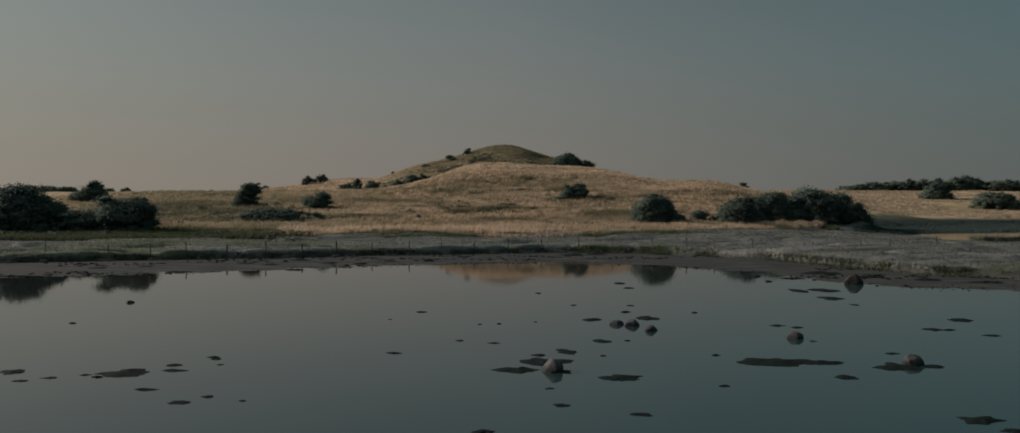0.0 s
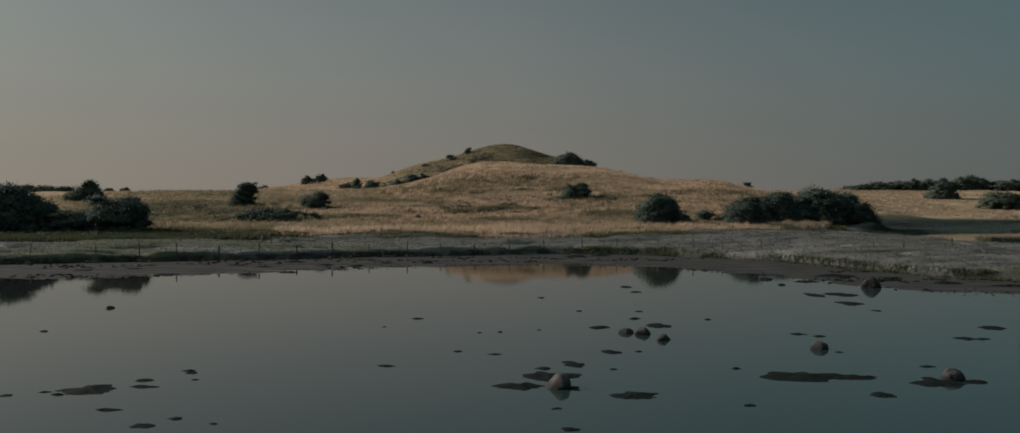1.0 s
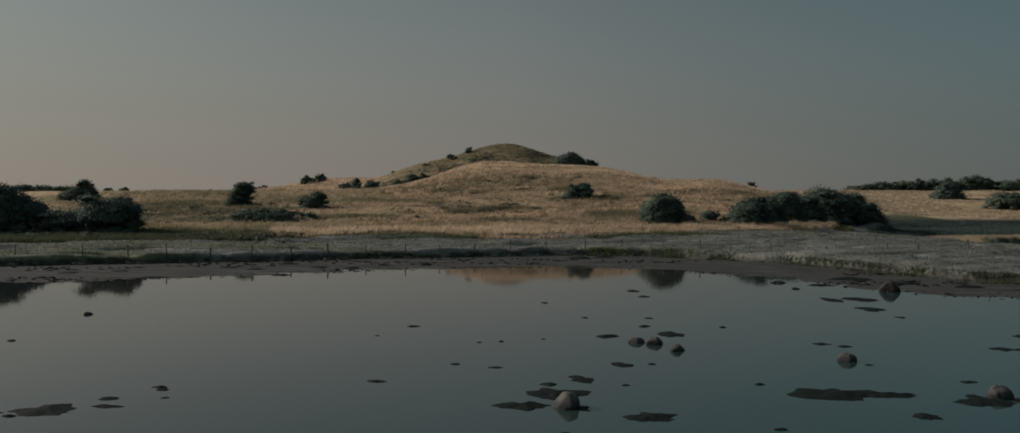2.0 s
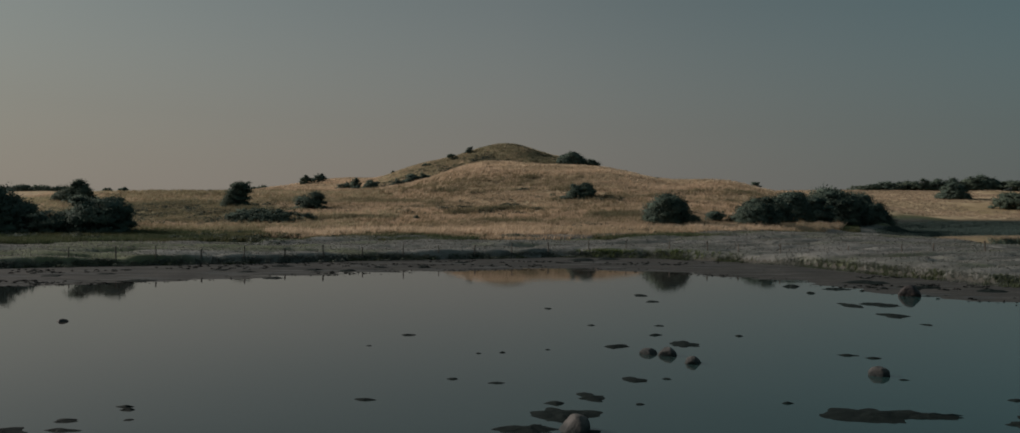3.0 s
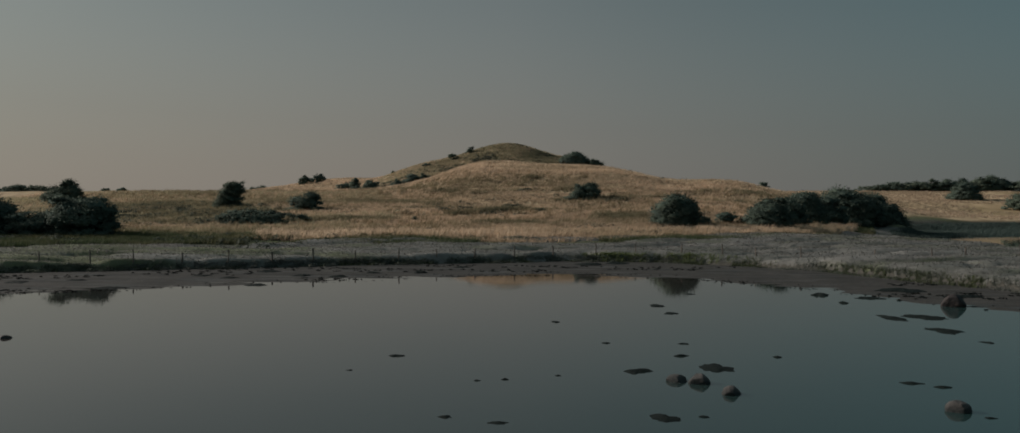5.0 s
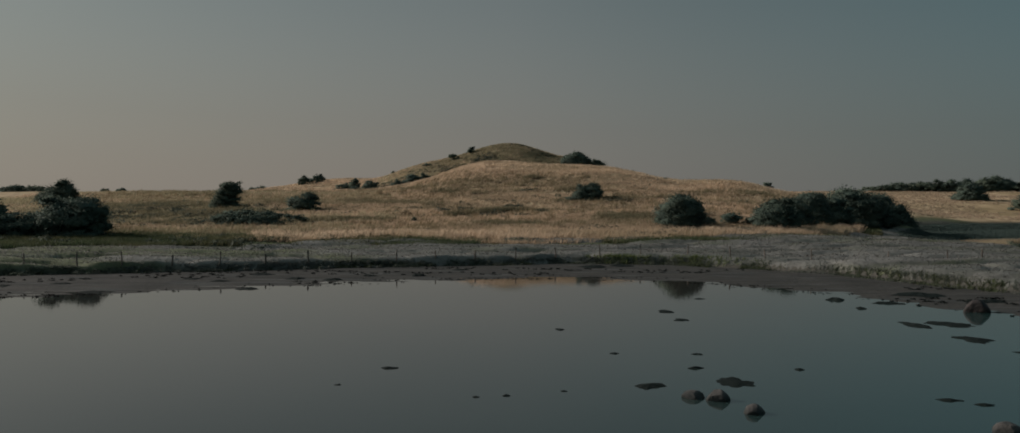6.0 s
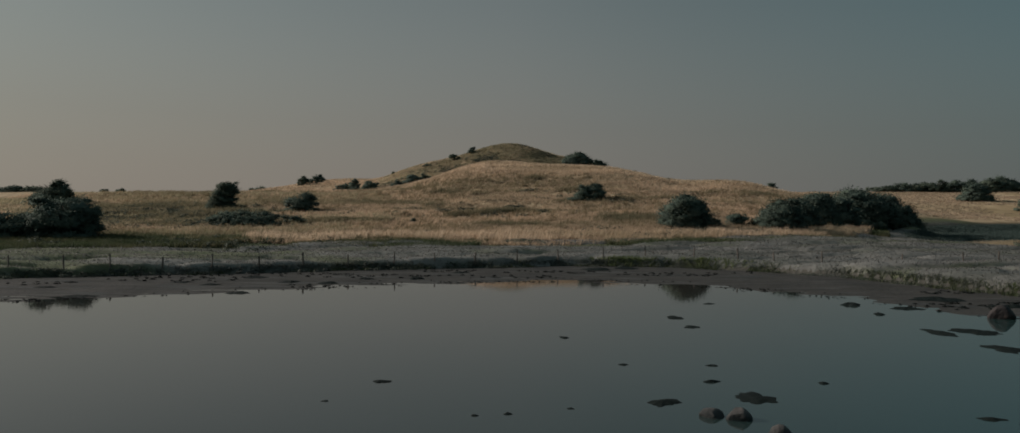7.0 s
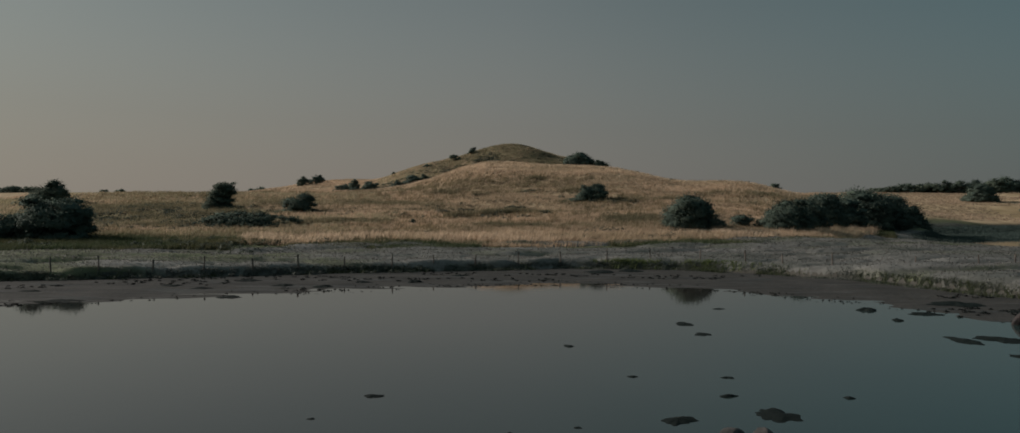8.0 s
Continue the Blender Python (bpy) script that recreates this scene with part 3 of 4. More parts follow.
SKYLINE_BUSHES = [
    (-243.0, 452.0, 24.0, 5.4, 1600, 0.0, "low dark bush on the skyline ridge"),
    (-260.0, 455.0, 20.0, 5.0, 1300, 0.0, "low dark bush on the skyline ridge"),
    (-278.0, 458.0, 20.0, 4.6, 1200, 0.0, "low dark bush on the skyline ridge"),
    (-310.0, 650.0, 9.0, 6.4, 900, 0.0, "small round tree on the skyline ridge"),
    (-298.0, 650.0, 11.0, 6.8, 900, 0.0, "small round tree on the skyline ridge"),
    (-239.0, 650.0, 7.0, 5.0, 500, 0.0, "tiny bush on the skyline ridge"),
    (-232.5, 650.0, 7.0, 5.4, 500, 0.0, "tiny bush on the skyline ridge"),
    (-144.0, 500.0, 25.0, 6.2, 1600, 0.0, "low dark bush on the skyline ridge"),
    (-130.0, 500.0, 14.0, 5.2, 900, 0.0, "low dark bush on the skyline ridge"),
]
HILL_BUSHES = [
    (-95.8, 394.0, 6.4, 4.5, 900, 0.0, "low dark bush on the far hill shoulder"),
    (-91.3, 400.0, 8.0, 4.3, 1000, 0.0, "low dark bush on the far hill shoulder"),
    (-70.0, 356.0, 9.0, 3.2, 900, 0.2, "wind-swept scrub bush below the hill"),
    (-66.2, 354.0, 5.5, 5.0, 700, 0.25, "wind-swept scrub bush below the hill"),
    (-60.5, 331.0, 6.0, 2.4, 500, 0.0, "low scrub bush below the hill"),
    (-54.8, 329.0, 7.6, 4.2, 900, 0.1, "low scrub bush below the hill"),
    (-55.9, 392.9, 2.4, 1.6, 250, 0.0, "tiny bush on the hill flank"),
    (-46.2, 338.0, 7.0, 3.6, 900, 0.1, "dark spreading scrub in the dip behind the dune"),
    (-41.4, 340.0, 9.0, 5.6, 1300, 0.15, "dark spreading scrub in the dip behind the dune"),
    (-36.6, 341.0, 9.0, 6.0, 1300, 0.1, "dark spreading scrub in the dip behind the dune"),
    (-33.0, 352.0, 9.0, 3.4, 800, 0.1, "low dark scrub on the hill flank"),
    (-27.4, 358.0, 9.5, 3.4, 800, 0.1, "low dark scrub on the hill flank"),
    (-21.6, 364.0, 10.0, 2.6, 700, 0.1, "low dark scrub on the hill flank"),
    (-15.4, 368.0, 7.0, 1.6, 400, 0.1, "low dark scrub on the hill flank"),
    (-39.7, 385.1, 5.9, 1.4, 400, 0.0, "low bush near the hill top"),
    (-28.7, 387.2, 5.4, 3.2, 500, 0.0, "small bush near the hill top"),
    (-21.8, 391.3, 4.0, 3.4, 500, 0.2, "small wind-bent bush near the hill top"),
    (23.4, 381.0, 15.0, 6.4, 2000, 0.0, "dark thicket on the shoulder of the hill"),
    (33.0, 385.0, 10.0, 6.2, 1200, 0.0, "dark thicket on the shoulder of the hill"),
]
for k, (x, y, w, h, n_leaf, lean, label) in enumerate(SLOPE_BUSHES + SKYLINE_BUSHES + HILL_BUSHES):
    bush("bush", x, y, w, h, label, "bush", "bushes on the dunes", 200 + k, n_leaf, lean, MAT_LEAF2 if k % 3 == 0 else None, 0.3 if "skyline ridge" in label else 0.0, None, -0.42 if "wind-bent" in label else 0.0)

# the wood on the far side of the creek field
for k, (x, y, w, h, n_leaf) in enumerate([
    (156.0, 314.0, 13.0, 6.6, 2600), (161.0, 284.0, 18.0, 5.6, 3200), (177.0, 283.0, 18.0, 6.4, 2600),
    (154.0, 384.0, 14.0, 2.8, 1300), (164.0, 386.0, 15.5, 3.9, 1300), (174.8, 386.0, 18.0, 5.2, 1600), (187.5, 386.0, 19.0, 5.5, 1600),
    (199.0, 384.0, 14.0, 6.0, 1300), (208.0, 388.0, 12.0, 7.2, 1500), (219.4, 386.2, 20.7, 5.4, 1700), (234.0, 386.3, 22.0, 5.2, 1700), (250.0, 386.3, 22.0, 5.2, 1500), (268.0, 386.3, 24.0, 5.4, 1500),
]):
    bush("tree", x, y, w * (1.0 if k < 3 else 1.22), h * (1.0 if k < 3 else 1.06), "dark broad-leaved tree at the edge of the field", "tree", "wood beyond the field", 300 + k, n_leaf, 0.0, MAT_LEAF2 if k % 2 else None)


# ---------------------------------------------------------------- grass and marsh plants
rng = np.random.RandomState(11)


def on_turf(x, y, margin=0.0):
    pool = pool_at(x, y)
    return (y - slope_y(x) + 3 * fbm(x, y, 12.0, 3) > margin) & (pool > 1.12)


def tufts(x0, x1, y0, y1, density, height, width, per, mat, name, label, rough=14.0, keep=-0.5, bare=None):
    x, y = scatter(rng, x0, x1, y0, y1, density)
    clump = fbm(x, y, rough, 4)
    ok = on_turf(x, y) & (clump > keep)
    if bare:
        ok &= ((x - bare[0]) / bare[2]) ** 2 + ((y - bare[1]) / bare[3]) ** 2 > 0.4 + 0.6 * rng.rand(len(x))
    x, y, clump = x[ok], y[ok], clump[ok]
    v, f = blades(rng, x, y, height * (0.8 + 0.45 * clump), np.full(len(x), width), per)
    stuff(name, v, f, mat, label, "grass")


tufts(-100, 100, 118, 172, 5.5, 0.75, 0.10, 7, MAT_GRASS, "dry_grass", "tall dry golden grass at the foot of the dunes", bare=(-62, 132, 32, 17))
tufts(-130, 100, 172, 300, 2.4, 0.65, 0.16, 6, MAT_GRASS, "dry_grass", "dry golden grass on the dune slopes", bare=(-74, 180, 32, 34))
tufts(-130, 120, 300, 440, 0.8, 0.8, 0.3, 5, MAT_GRASS, "dry_grass", "dry golden grass on the far hill")
x, y = np.r_[rng.normal(2, 20, 5000), rng.normal(10, 24, 3500), rng.normal(-42, 9, 1600)], np.r_[rng.normal(394, 12, 5000), rng.normal(374, 9, 3500), rng.normal(378, 14, 1600)]
v, f = blades(rng, x, y, 0.7 + 0 * x, 0.28 + 0 * x, 6, 0.4)
stuff("olive_grass", v, f, MAT_OLIVE, "olive green turf over the hill top", "grass")
x, y = scatter(rng, -125, -22, 135, 250, 1.6)
ok = on_turf(x, y, 3) & (fbm(x * 0.5, y, 18.0, 4) > np.interp(x, [-60, -25], [-0.35, 0.3]))
v, f = blades(rng, x[ok], y[ok], 0.6 + 0.3 * rng.rand(ok.sum()), 0.15 + 0 * x[ok], 6, 0.3)
stuff("olive_grass", v, f, MAT_OLIVE, "olive green rough grass in drifts over the slope", "grass")
x, y = scatter(rng, -110, 95, 124, 290, 0.3)
ok = on_turf(x, y, 3) & (fbm(x * 0.5, y, 16.0, 4) > -0.05)
v, f = blades(rng, x[ok], y[ok], 0.75 + 0.35 * rng.rand(ok.sum()), 0.16 + 0 * x[ok], 16, 0.36)
stuff("tussock_grass", v, f, MAT_TUSSOCK, "darker brown tussocks scattered through the dry grass", "grass")
tufts(80, 270, 235, 392, 0.8, 0.6, 0.22, 6, MAT_FIELD, "dry_grass", "dry golden grass on the field beyond the creek")

x, y = scatter(rng, -60, 78, 124, 205, 4.0)
s = y - slope_y(x) - 2.5 + 2.5 * fbm(x, y, 9.0, 3)
ok = (s > 0) & (s < 7) & (x > -40 + 12 * fbm(x, y, 9.0, 2))
v, f = blades(rng, x[ok], y[ok], 0.95 + 0.35 * rng.rand(ok.sum()), 0.11 + 0 * x[ok], 7, 0.25, 0.3)
stuff("tall_dry_grass", v, f, MAT_PALE, "tall pale feathery grass fringing the saltmarsh", "grass")

# darker rough grass in drifts and along the small banks of the dune face: from x, y to x, y, breadth, tufts
for x0, y0, x1, y1, wide, count in [
    (-42, 221, -17, 197, 3.2, 620), (-21, 229, -9, 219, 2.4, 200), (-13, 174, 8, 185, 1.6, 520), (-36, 160, -24, 164, 2.4, 420), (14, 166, 24, 166, 3.4, 520),
    (2, 243, 4.6, 244, 1.6, 90), (40, 228, 47, 229, 2.2, 120), (-7, 158, 4, 157, 2.0, 260), (10, 222, 18, 223, 2.4, 120), (-62, 156, -40, 158, 3.0, 500),
    (-90, 200, -52, 176, 9.0, 1900), (-88, 186, -60, 172, 7.0, 900), (-58, 215, -40, 205, 4.0, 260), (22, 200, 34, 208, 2.4, 200), (8, 196, 22, 197, 2.2, 220), (50, 222, 62, 226, 2.4, 140),
]:
    count = int(count * 0.65)
    k = rng.rand(count)
    x, y = x0 + k * (x1 - x0) + rng.normal(0, wide * 0.6, count), y0 + k * (y1 - y0) + rng.normal(0, wide * 0.6, count)
    ok = fbm(x * 0.6, y, 5.0, 3) > -0.2
    v, f = blades(rng, x[ok], y[ok], 0.7 + 0.5 * rng.rand(ok.sum()), 0.15 + 0 * x[ok], 16, 0.4, 0.25)
    stuff("rough_grass", v, f, MAT_ROUGH, "dark rough grass in a drift on the dune face", "grass")

# feathery crest of the dune, its sunlit line put in as paler blades
x, y = scatter(rng, -42, 72, 225, 305, 3.0)
ok = rng.rand(len(x)) < np.exp(-((y - np.interp(x, [25, 55], [276, 250])) / 17) ** 2)
v, f = blades(rng, x[ok], y[ok], 0.7 + 0.3 * rng.rand(ok.sum()), 0.15 + 0 * x[ok], 6, 0.3, 0.3)
stuff("tall_dry_grass", v, f, MAT_PALE, "feathery grass along the dune crest, paled for its sunlit line", "grass")

# rank green grass between marsh and slope, darkened for the thickets' shade in the west
x, y = scatter(rng, -100, 75, 108, 200, 8.0)
s = y - slope_y(x)
ok = (np.abs(s - np.interp(x, [-60, -40, 0], [3.0, 0.5, -1.5]) + 3 * fbm(x, y, 10.0, 3)) < np.interp(x, [-60, -42, -15, 0], [13, 9, 6, 3.2])) & (fbm(x, y, 16.0, 3) > np.interp(x, [-45, -15], [-0.6, -0.15]))
v, f = blades(rng, x[ok], y[ok], 0.7 + 0 * x[ok], 0.11 + 0 * x[ok], 6)
stuff("green_grass", v, f, MAT_GREEN, "rank green grass between marsh and dunes", "grass")

# grey-leaved saltmarsh: a billowing canopy of dwarf shrubs, roughened by leaf sprays
def domes(x, y, size, seed):
    """Rounded shrubs of unequal height, one to a cell: 1 on their tops, 0 in the gaps between them."""
    u, v = x / size, y / size
    iu, iv = np.floor(u).astype(int), np.floor(v).astype(int)
    best = np.zeros_like(u)
    for du in (-1, 0, 1):
        for dv in (-1, 0, 1):
            a, b = iu + du, iv + dv
            r1, r2, r3 = TABLE[(a + seed) % 256, b % 256], TABLE[a % 256, (b + seed + 31) % 256], TABLE[(a + 77) % 256, (b + seed) % 256]
            d = np.hypot(u - a - r1, v - b - r2) / (0.44 + 0.26 * r3)
            best = np.maximum(best, np.sqrt(np.clip(1 - d ** 4, 0, 1)) * (0.5 + 0.5 * r3))
    return best


def canopy_height(x, y):
    wobble = 0.4 * fbm(x * 0.7, y * 0.7, 2.0, 2)
    return 0.04 + 0.5 * domes(x * 0.3 + wobble, y + wobble, 3.4, 5) + 0.13 * domes(x * 0.36 + wobble, y + wobble, 1.8, 60) + 0.2 * fbm(x * 0.25, y, 8.0, 2)


def marsh_cover(x, y):
    """1 where the marsh plants stand, falling to 0 at their ragged rim."""
    d, s = y - foot_y(x), y - slope_y(x)
    pool = pool_at(x, y)
    rim = np.minimum(d - np.interp(x, [8, 20, 24, 30, 50, 60], [0.2, 0.5, 0.6, 0.7, 0.7, 0.6]) + 0.6 * fbm(x, y, 2.2, 3), np.interp(x, [-62, -40, -15, 5], [-15.0, -10.0, -2.0, 3.0]) + 2.5 * fbm(x, y, 9.0, 3) - s)
    rim = np.minimum(rim, (pool - 1.0) * 40)
    gaps = fbm(x * 0.25, y, 7.0, 3) + np.interp(s, [-26, -6], [0.75, 0.62])
    return np.clip(np.minimum(rim / np.interp(x, [10, 24], [0.9, 4.0]), gaps * 6), 0, 1)


gx, gy = steps_of((-80, 62, 0.3), (62, 135, 0.6)), steps_of((74, 125, 0.28), (125, 206, 0.6))
x, y = np.meshgrid(gx, gy)
cover = marsh_cover(x, y)
z = ground(x, y) - 0.08 + (canopy_height(x, y) + 0.08) * np.sqrt(cover)
i = np.arange(x.size).reshape(x.shape)
quad = np.stack([i[:-1, :-1], i[:-1, 1:], i[1:, 1:], i[1:, :-1]], -1).reshape(-1, 4)
quad = quad[(cover.ravel()[quad] > 0.02).any(1)]
used, quad = np.unique(quad, return_inverse=True)
v = np.stack([x.ravel(), y.ravel(), z.ravel()], 1)[used]
ob = tagged(new("saltmarsh_plants", mesh_of("saltmarsh_plants", v, quad.reshape(-1, 4), MAT_CANOPY, True)), "silver-grey dwarf shrubs covering the flat saltmarsh bank", "marsh plants", kind="stuff")

x, y = scatter(rng, -80, 135, 74, 206, 42)
near = np.clip(1.0 - (y - 70) / 130, 0.14, 0.5)
cover = marsh_cover(x, y)
ok = (rng.rand(len(x)) < near) & (cover > 0.02)
x, y, cover = x[ok], y[ok], cover[ok]
c = np.stack([x, y, ground(x, y) - 0.08 + (canopy_height(x, y) * rng.uniform(0.9, 1.08, len(x)) + 0.08) * np.sqrt(cover)], 1)
up = np.stack([canopy_height(x - 0.15, y) - canopy_height(x + 0.15, y), canopy_height(x, y - 0.15) - canopy_height(x, y + 0.15), 0 * x + 0.3], 1) + rng.normal(0, 0.06, (len(x), 3))
up /= np.linalg.norm(up, axis=1)[:, None]
grow = np.stack([0.35 + rng.normal(0, 0.35, len(x)), rng.normal(0, 0.35, len(x)), 0.75 + 0 * x], 1) * (rng.uniform(0.06, 0.17, len(x)) * (1 + (y - 70) / 200))[:, None]
turn = rng.uniform(0, np.pi, len(x))
wide = np.stack([np.cos(turn), np.sin(turn), 0 * x], 1) * (rng.uniform(0.03, 0.055, len(x)) * (1 + (y - 70) / 130))[:, None]
v = np.stack([c - wide, c + wide, c + grow], 1).reshape(-1, 3)
f = np.arange(len(x) * 3).reshape(-1, 3)
tri = v.reshape(-1, 3, 3)
back = (np.cross(tri[:, 1] - tri[:, 0], tri[:, 2] - tri[:, 0]) * up).sum(1) < 0
f[back] = f[back][:, ::-1]
stuff("saltmarsh_leaves", v, f, MAT_MARSH, "fine silver-grey leaf sprays of the saltmarsh shrubs", "marsh plants", np.repeat(up, 3, axis=0))

# the ragged fringe that hangs over the bank and straggles down to the mud
x = np.r_[rng.uniform(-80, 16, 2200), rng.uniform(16, 110, 2600)]
y = foot_y(x) + 0.55 + rng.normal(0, 0.38, len(x)) * np.interp(x, [8, 20, 34, 52], [1, 1.2, 1.9, 1.6]) + 0.5 * fbm(x, 0 * x, 2.5, 3)
keep = fbm(x, y, 3.0, 3) > np.interp(x, [10, 22], [-0.4, -0.1])
x, y = x[keep], y[keep]
west = x < 16
v, f, out = cushions(rng, x[west], y[west], 0.22 + 0.3 * rng.rand(west.sum()), 0.10 + 0.2 * rng.rand(west.sum()), 44, 0.075, 0.0, 0.8)
stuff("bank_fringe", v, f, MAT_FRINGE, "grey-green plants straggling over the low mud bank", "marsh plants", out)
v, f = blades(rng, x[~west], y[~west], 0.16 + 0.2 * rng.rand((~west).sum()), 0.05 + 0 * x[~west], 26, 0.26, 0.2)
stuff("bank_fringe", v, f, MAT_FRINGE, "grey-green tufts hanging over the low mud bank", "marsh plants")

# darker green plants along the foot of the bank
x = np.r_[rng.uniform(14, 110, 1800), rng.uniform(-80, 14, 700)]
y = foot_y(x) + np.interp(x, [10, 24], [0.3, 0.15]) + rng.normal(0, 0.42, len(x)) * np.interp(x, [10, 30], [0.6, 1.2])
keep = fbm(x, y * 0.5, 3.6, 3) > np.interp(x, [10, 24], [0.1, 0.02])
x, y = x[keep], y[keep]
v, f = blades(rng, x, y, 0.2 + 0.22 * rng.rand(len(x)), 0.06 + 0 * x, 22, 0.24, 0.15)
stuff("bank_foot_plants", v, f, MAT_LIP, "dark green plants along the foot of the bank", "marsh plants")

# bright green sedge on the bank
x, y = scatter(rng, -2, 60, 78, 122, 9.0)
d = y - foot_y(x)
ok = (d > -0.3) & (d < 2.6) & (fbm(x, y * 0.4, 6.0, 3) > 0.2)
v, f = blades(rng, x[ok], y[ok], 0.24 + 0 * x[ok], 0.05 + 0 * x[ok], 8)
x2 = np.r_[rng.normal(11, 1.2, 90), rng.normal(20, 2.2, 60), rng.normal(15, 6, 30)]
y2 = foot_y(x2) + rng.normal(1.0, 0.5, len(x2))
v2, f2 = blades(rng, x2, y2, 0.32 + 0.15 * rng.rand(len(x2)), 0.06 + 0 * x2, 10, 0.2)
v2[:, 2] += 0.12
v, f = np.concatenate([v, v2]), np.concatenate([f, f2 + len(v)])
stuff("bank_sedge", v, f, MAT_BRIGHT, "bright green sedge along the bank edge", "grass")

# dark rushes along the far shore of the creek
x, y = scatter(rng, 72, 160, 180, 252, 6.0)
pool = pool_at(x, y)
ok = (y - slope_y(x) < 5 + 3 * fbm(x, y, 10.0, 3)) & (y > 188 + 0.5 * np.maximum(x - 85, 0) + 4 * fbm(x, y, 14.0, 3)) & ((pool < 1.06) | (y > 205)) & (x > 76 + 3 * fbm(x, y, 6.0, 2)) & (ground(x, y) < 1.4)
v, f = blades(rng, x[ok], y[ok], 0.45 + 0.25 * rng.rand(ok.sum()) - np.minimum(ground(x[ok], y[ok]), 0), 0.13 + 0 * x[ok], 7, 0.35)
stuff("creek_rushes", v, f, MAT_RUSH, "dark green rushes along the far shore of the creek", "rushes")

# low dark scrub drifting over the slopes: centre, reach, density
vs, fs, ns, count = [], [], [], 0
SCRUB_SLOPES = [
    (-71, 178, 18, 20, 1.3), (-48, 162, 9, 8, 1.4), (-70, 150, 26, 9, 0.3), (24, 148, 14, 4, 0.5), (-8, 176, 26, 9, 0.10), (8, 205, 22, 12, 0.06),
    (60, 205, 12, 12, 0.08), (-34, 345, 24, 22, 0.7), (-24, 366, 16, 12, 0.8), (-14, 377, 10, 7, 0.7), (4, 404, 30, 10, 0.35), (14, 388, 16, 6, 0.4),
    (-62, 123.5, 15, 5, 0.6), (-44, 126, 18, 4, 0.3), (-24, 131, 16, 2.6, 0.2), (-76, 124, 15, 6, 0.6), (-66, 113, 17, 6, 0.25),
]
SCRUB_EDGES = [
    (-47, 118, 15, 5, 0.25), (-62, 108, 12, 4, 0.2), (-74, 106, 8, 5, 0.3), (-32, 124, 12, 4, 0.2), (-66, 180, 10, 9, 1.2), (-81, 194, 9, 8, 1.0),
    (-56, 172, 8, 6, 0.8), (-2, 188, 12, 1.2, 1.0), (-12, 181, 9, 1.0, 1.1), (-24, 190, 9, 1.0, 0.9), (2, 222, 2.2, 1.2, 2.0), (-10, 196, 8, 1.4, 0.35),
    (28, 176, 8, 2.0, 0.5), (36, 170, 7, 2.0, 0.6), (20, 196, 3, 1.5, 1.0), (16, 141, 14, 2, 0.4), (45, 147, 12, 2, 0.3),
]
for cx, cy, rx, ry, dens in SCRUB_SLOPES + SCRUB_EDGES:
    n = int(rx * ry * 3.14 * dens)
    x, y = cx + rx * 0.6 * rng.normal(0, 1, n), cy + ry * 0.6 * rng.normal(0, 1, n)
    ok = on_turf(x, y, -22) & (fbm(x, y, 7.0, 3) > (-0.15 if dens < 2 else -0.6))
    x, y = x[ok], y[ok]
    v, f, out = cushions(rng, x, y, 0.8 + 0.5 * rng.rand(len(x)), 0.45 + 0.35 * rng.rand(len(x)), 44, 0.18)
    vs.append(v)
    fs.append(f + count)
    ns.append(out)
    count += len(v)
stuff("low_scrub", np.concatenate(vs), np.concatenate(fs), MAT_SCRUB, "low dark scrub scattered over the dry slopes", "scrub", np.concatenate(ns))


# ---------------------------------------------------------------- the fence on the bank
fence = thing("fence", 0, 104, 0.9, "line of weathered timber fence posts along the saltmarsh bank", "fence")
for k, (x, y) in enumerate([(-60.5, 94.0), (-52.3, 94.8), (-45.6, 95.6), (-41.3, 96.8), (-37.6, 97.9), (-33.4, 99.3), (-29.2, 100.4), (-25.2, 101.3), (-21.4, 102.6), (-17.3, 104.6), (-12.9, 106.0), (-8.9, 107.6),
                            (-4.8, 108.9), (-0.4, 110.4), (4.1, 112.0), (9.0, 113.6), (13.7, 114.2), (18.8, 113.2), (22.9, 110.4), (26.0, 108.2), (30.3, 106.4), (36.2, 101.8), (42.0, 101.7), (45.8, 102.6), (52.0, 103.5)]):
    y = max(y, float(foot_y(np.array([x]))[0]) + 0.5)
    prng = np.random.RandomState(k)
    h, r = 1.4 + prng.uniform(-0.15, 0.2), 0.066 + prng.uniform(-0.01, 0.015)
    z = float(ground(x, y))
    bm = bmesh.new()
    rings = []
    for zz, rr in ((-0.4, 1.0), (0.3, 1.03), (h * 0.7, 0.95), (h - 0.04, 0.93), (h, 0.7)):
        rings.append([bm.verts.new((rr * r * math.cos(2 * math.pi * q / 8) + 0.03 * zz * prng.uniform(-1, 1), rr * r * math.sin(2 * math.pi * q / 8), zz)) for q in range(8)])
    for lo, hi in zip(rings, rings[1:]):
        for q in range(8):
            bm.faces.new((lo[q], lo[(q + 1) % 8], hi[(q + 1) % 8], hi[q]))
    bm.faces.new(rings[-1])
    me = bpy.data.meshes.new("post")
    bm.to_mesh(me)
    bm.free()
    me.materials.append(MAT_POST)
    ob = part("post", me, fence)
    ob.matrix_local = pose(x, y - 104, z - 0.9, prng.uniform(-4, 4), prng.uniform(-4, 4), prng.uniform(0, 90))


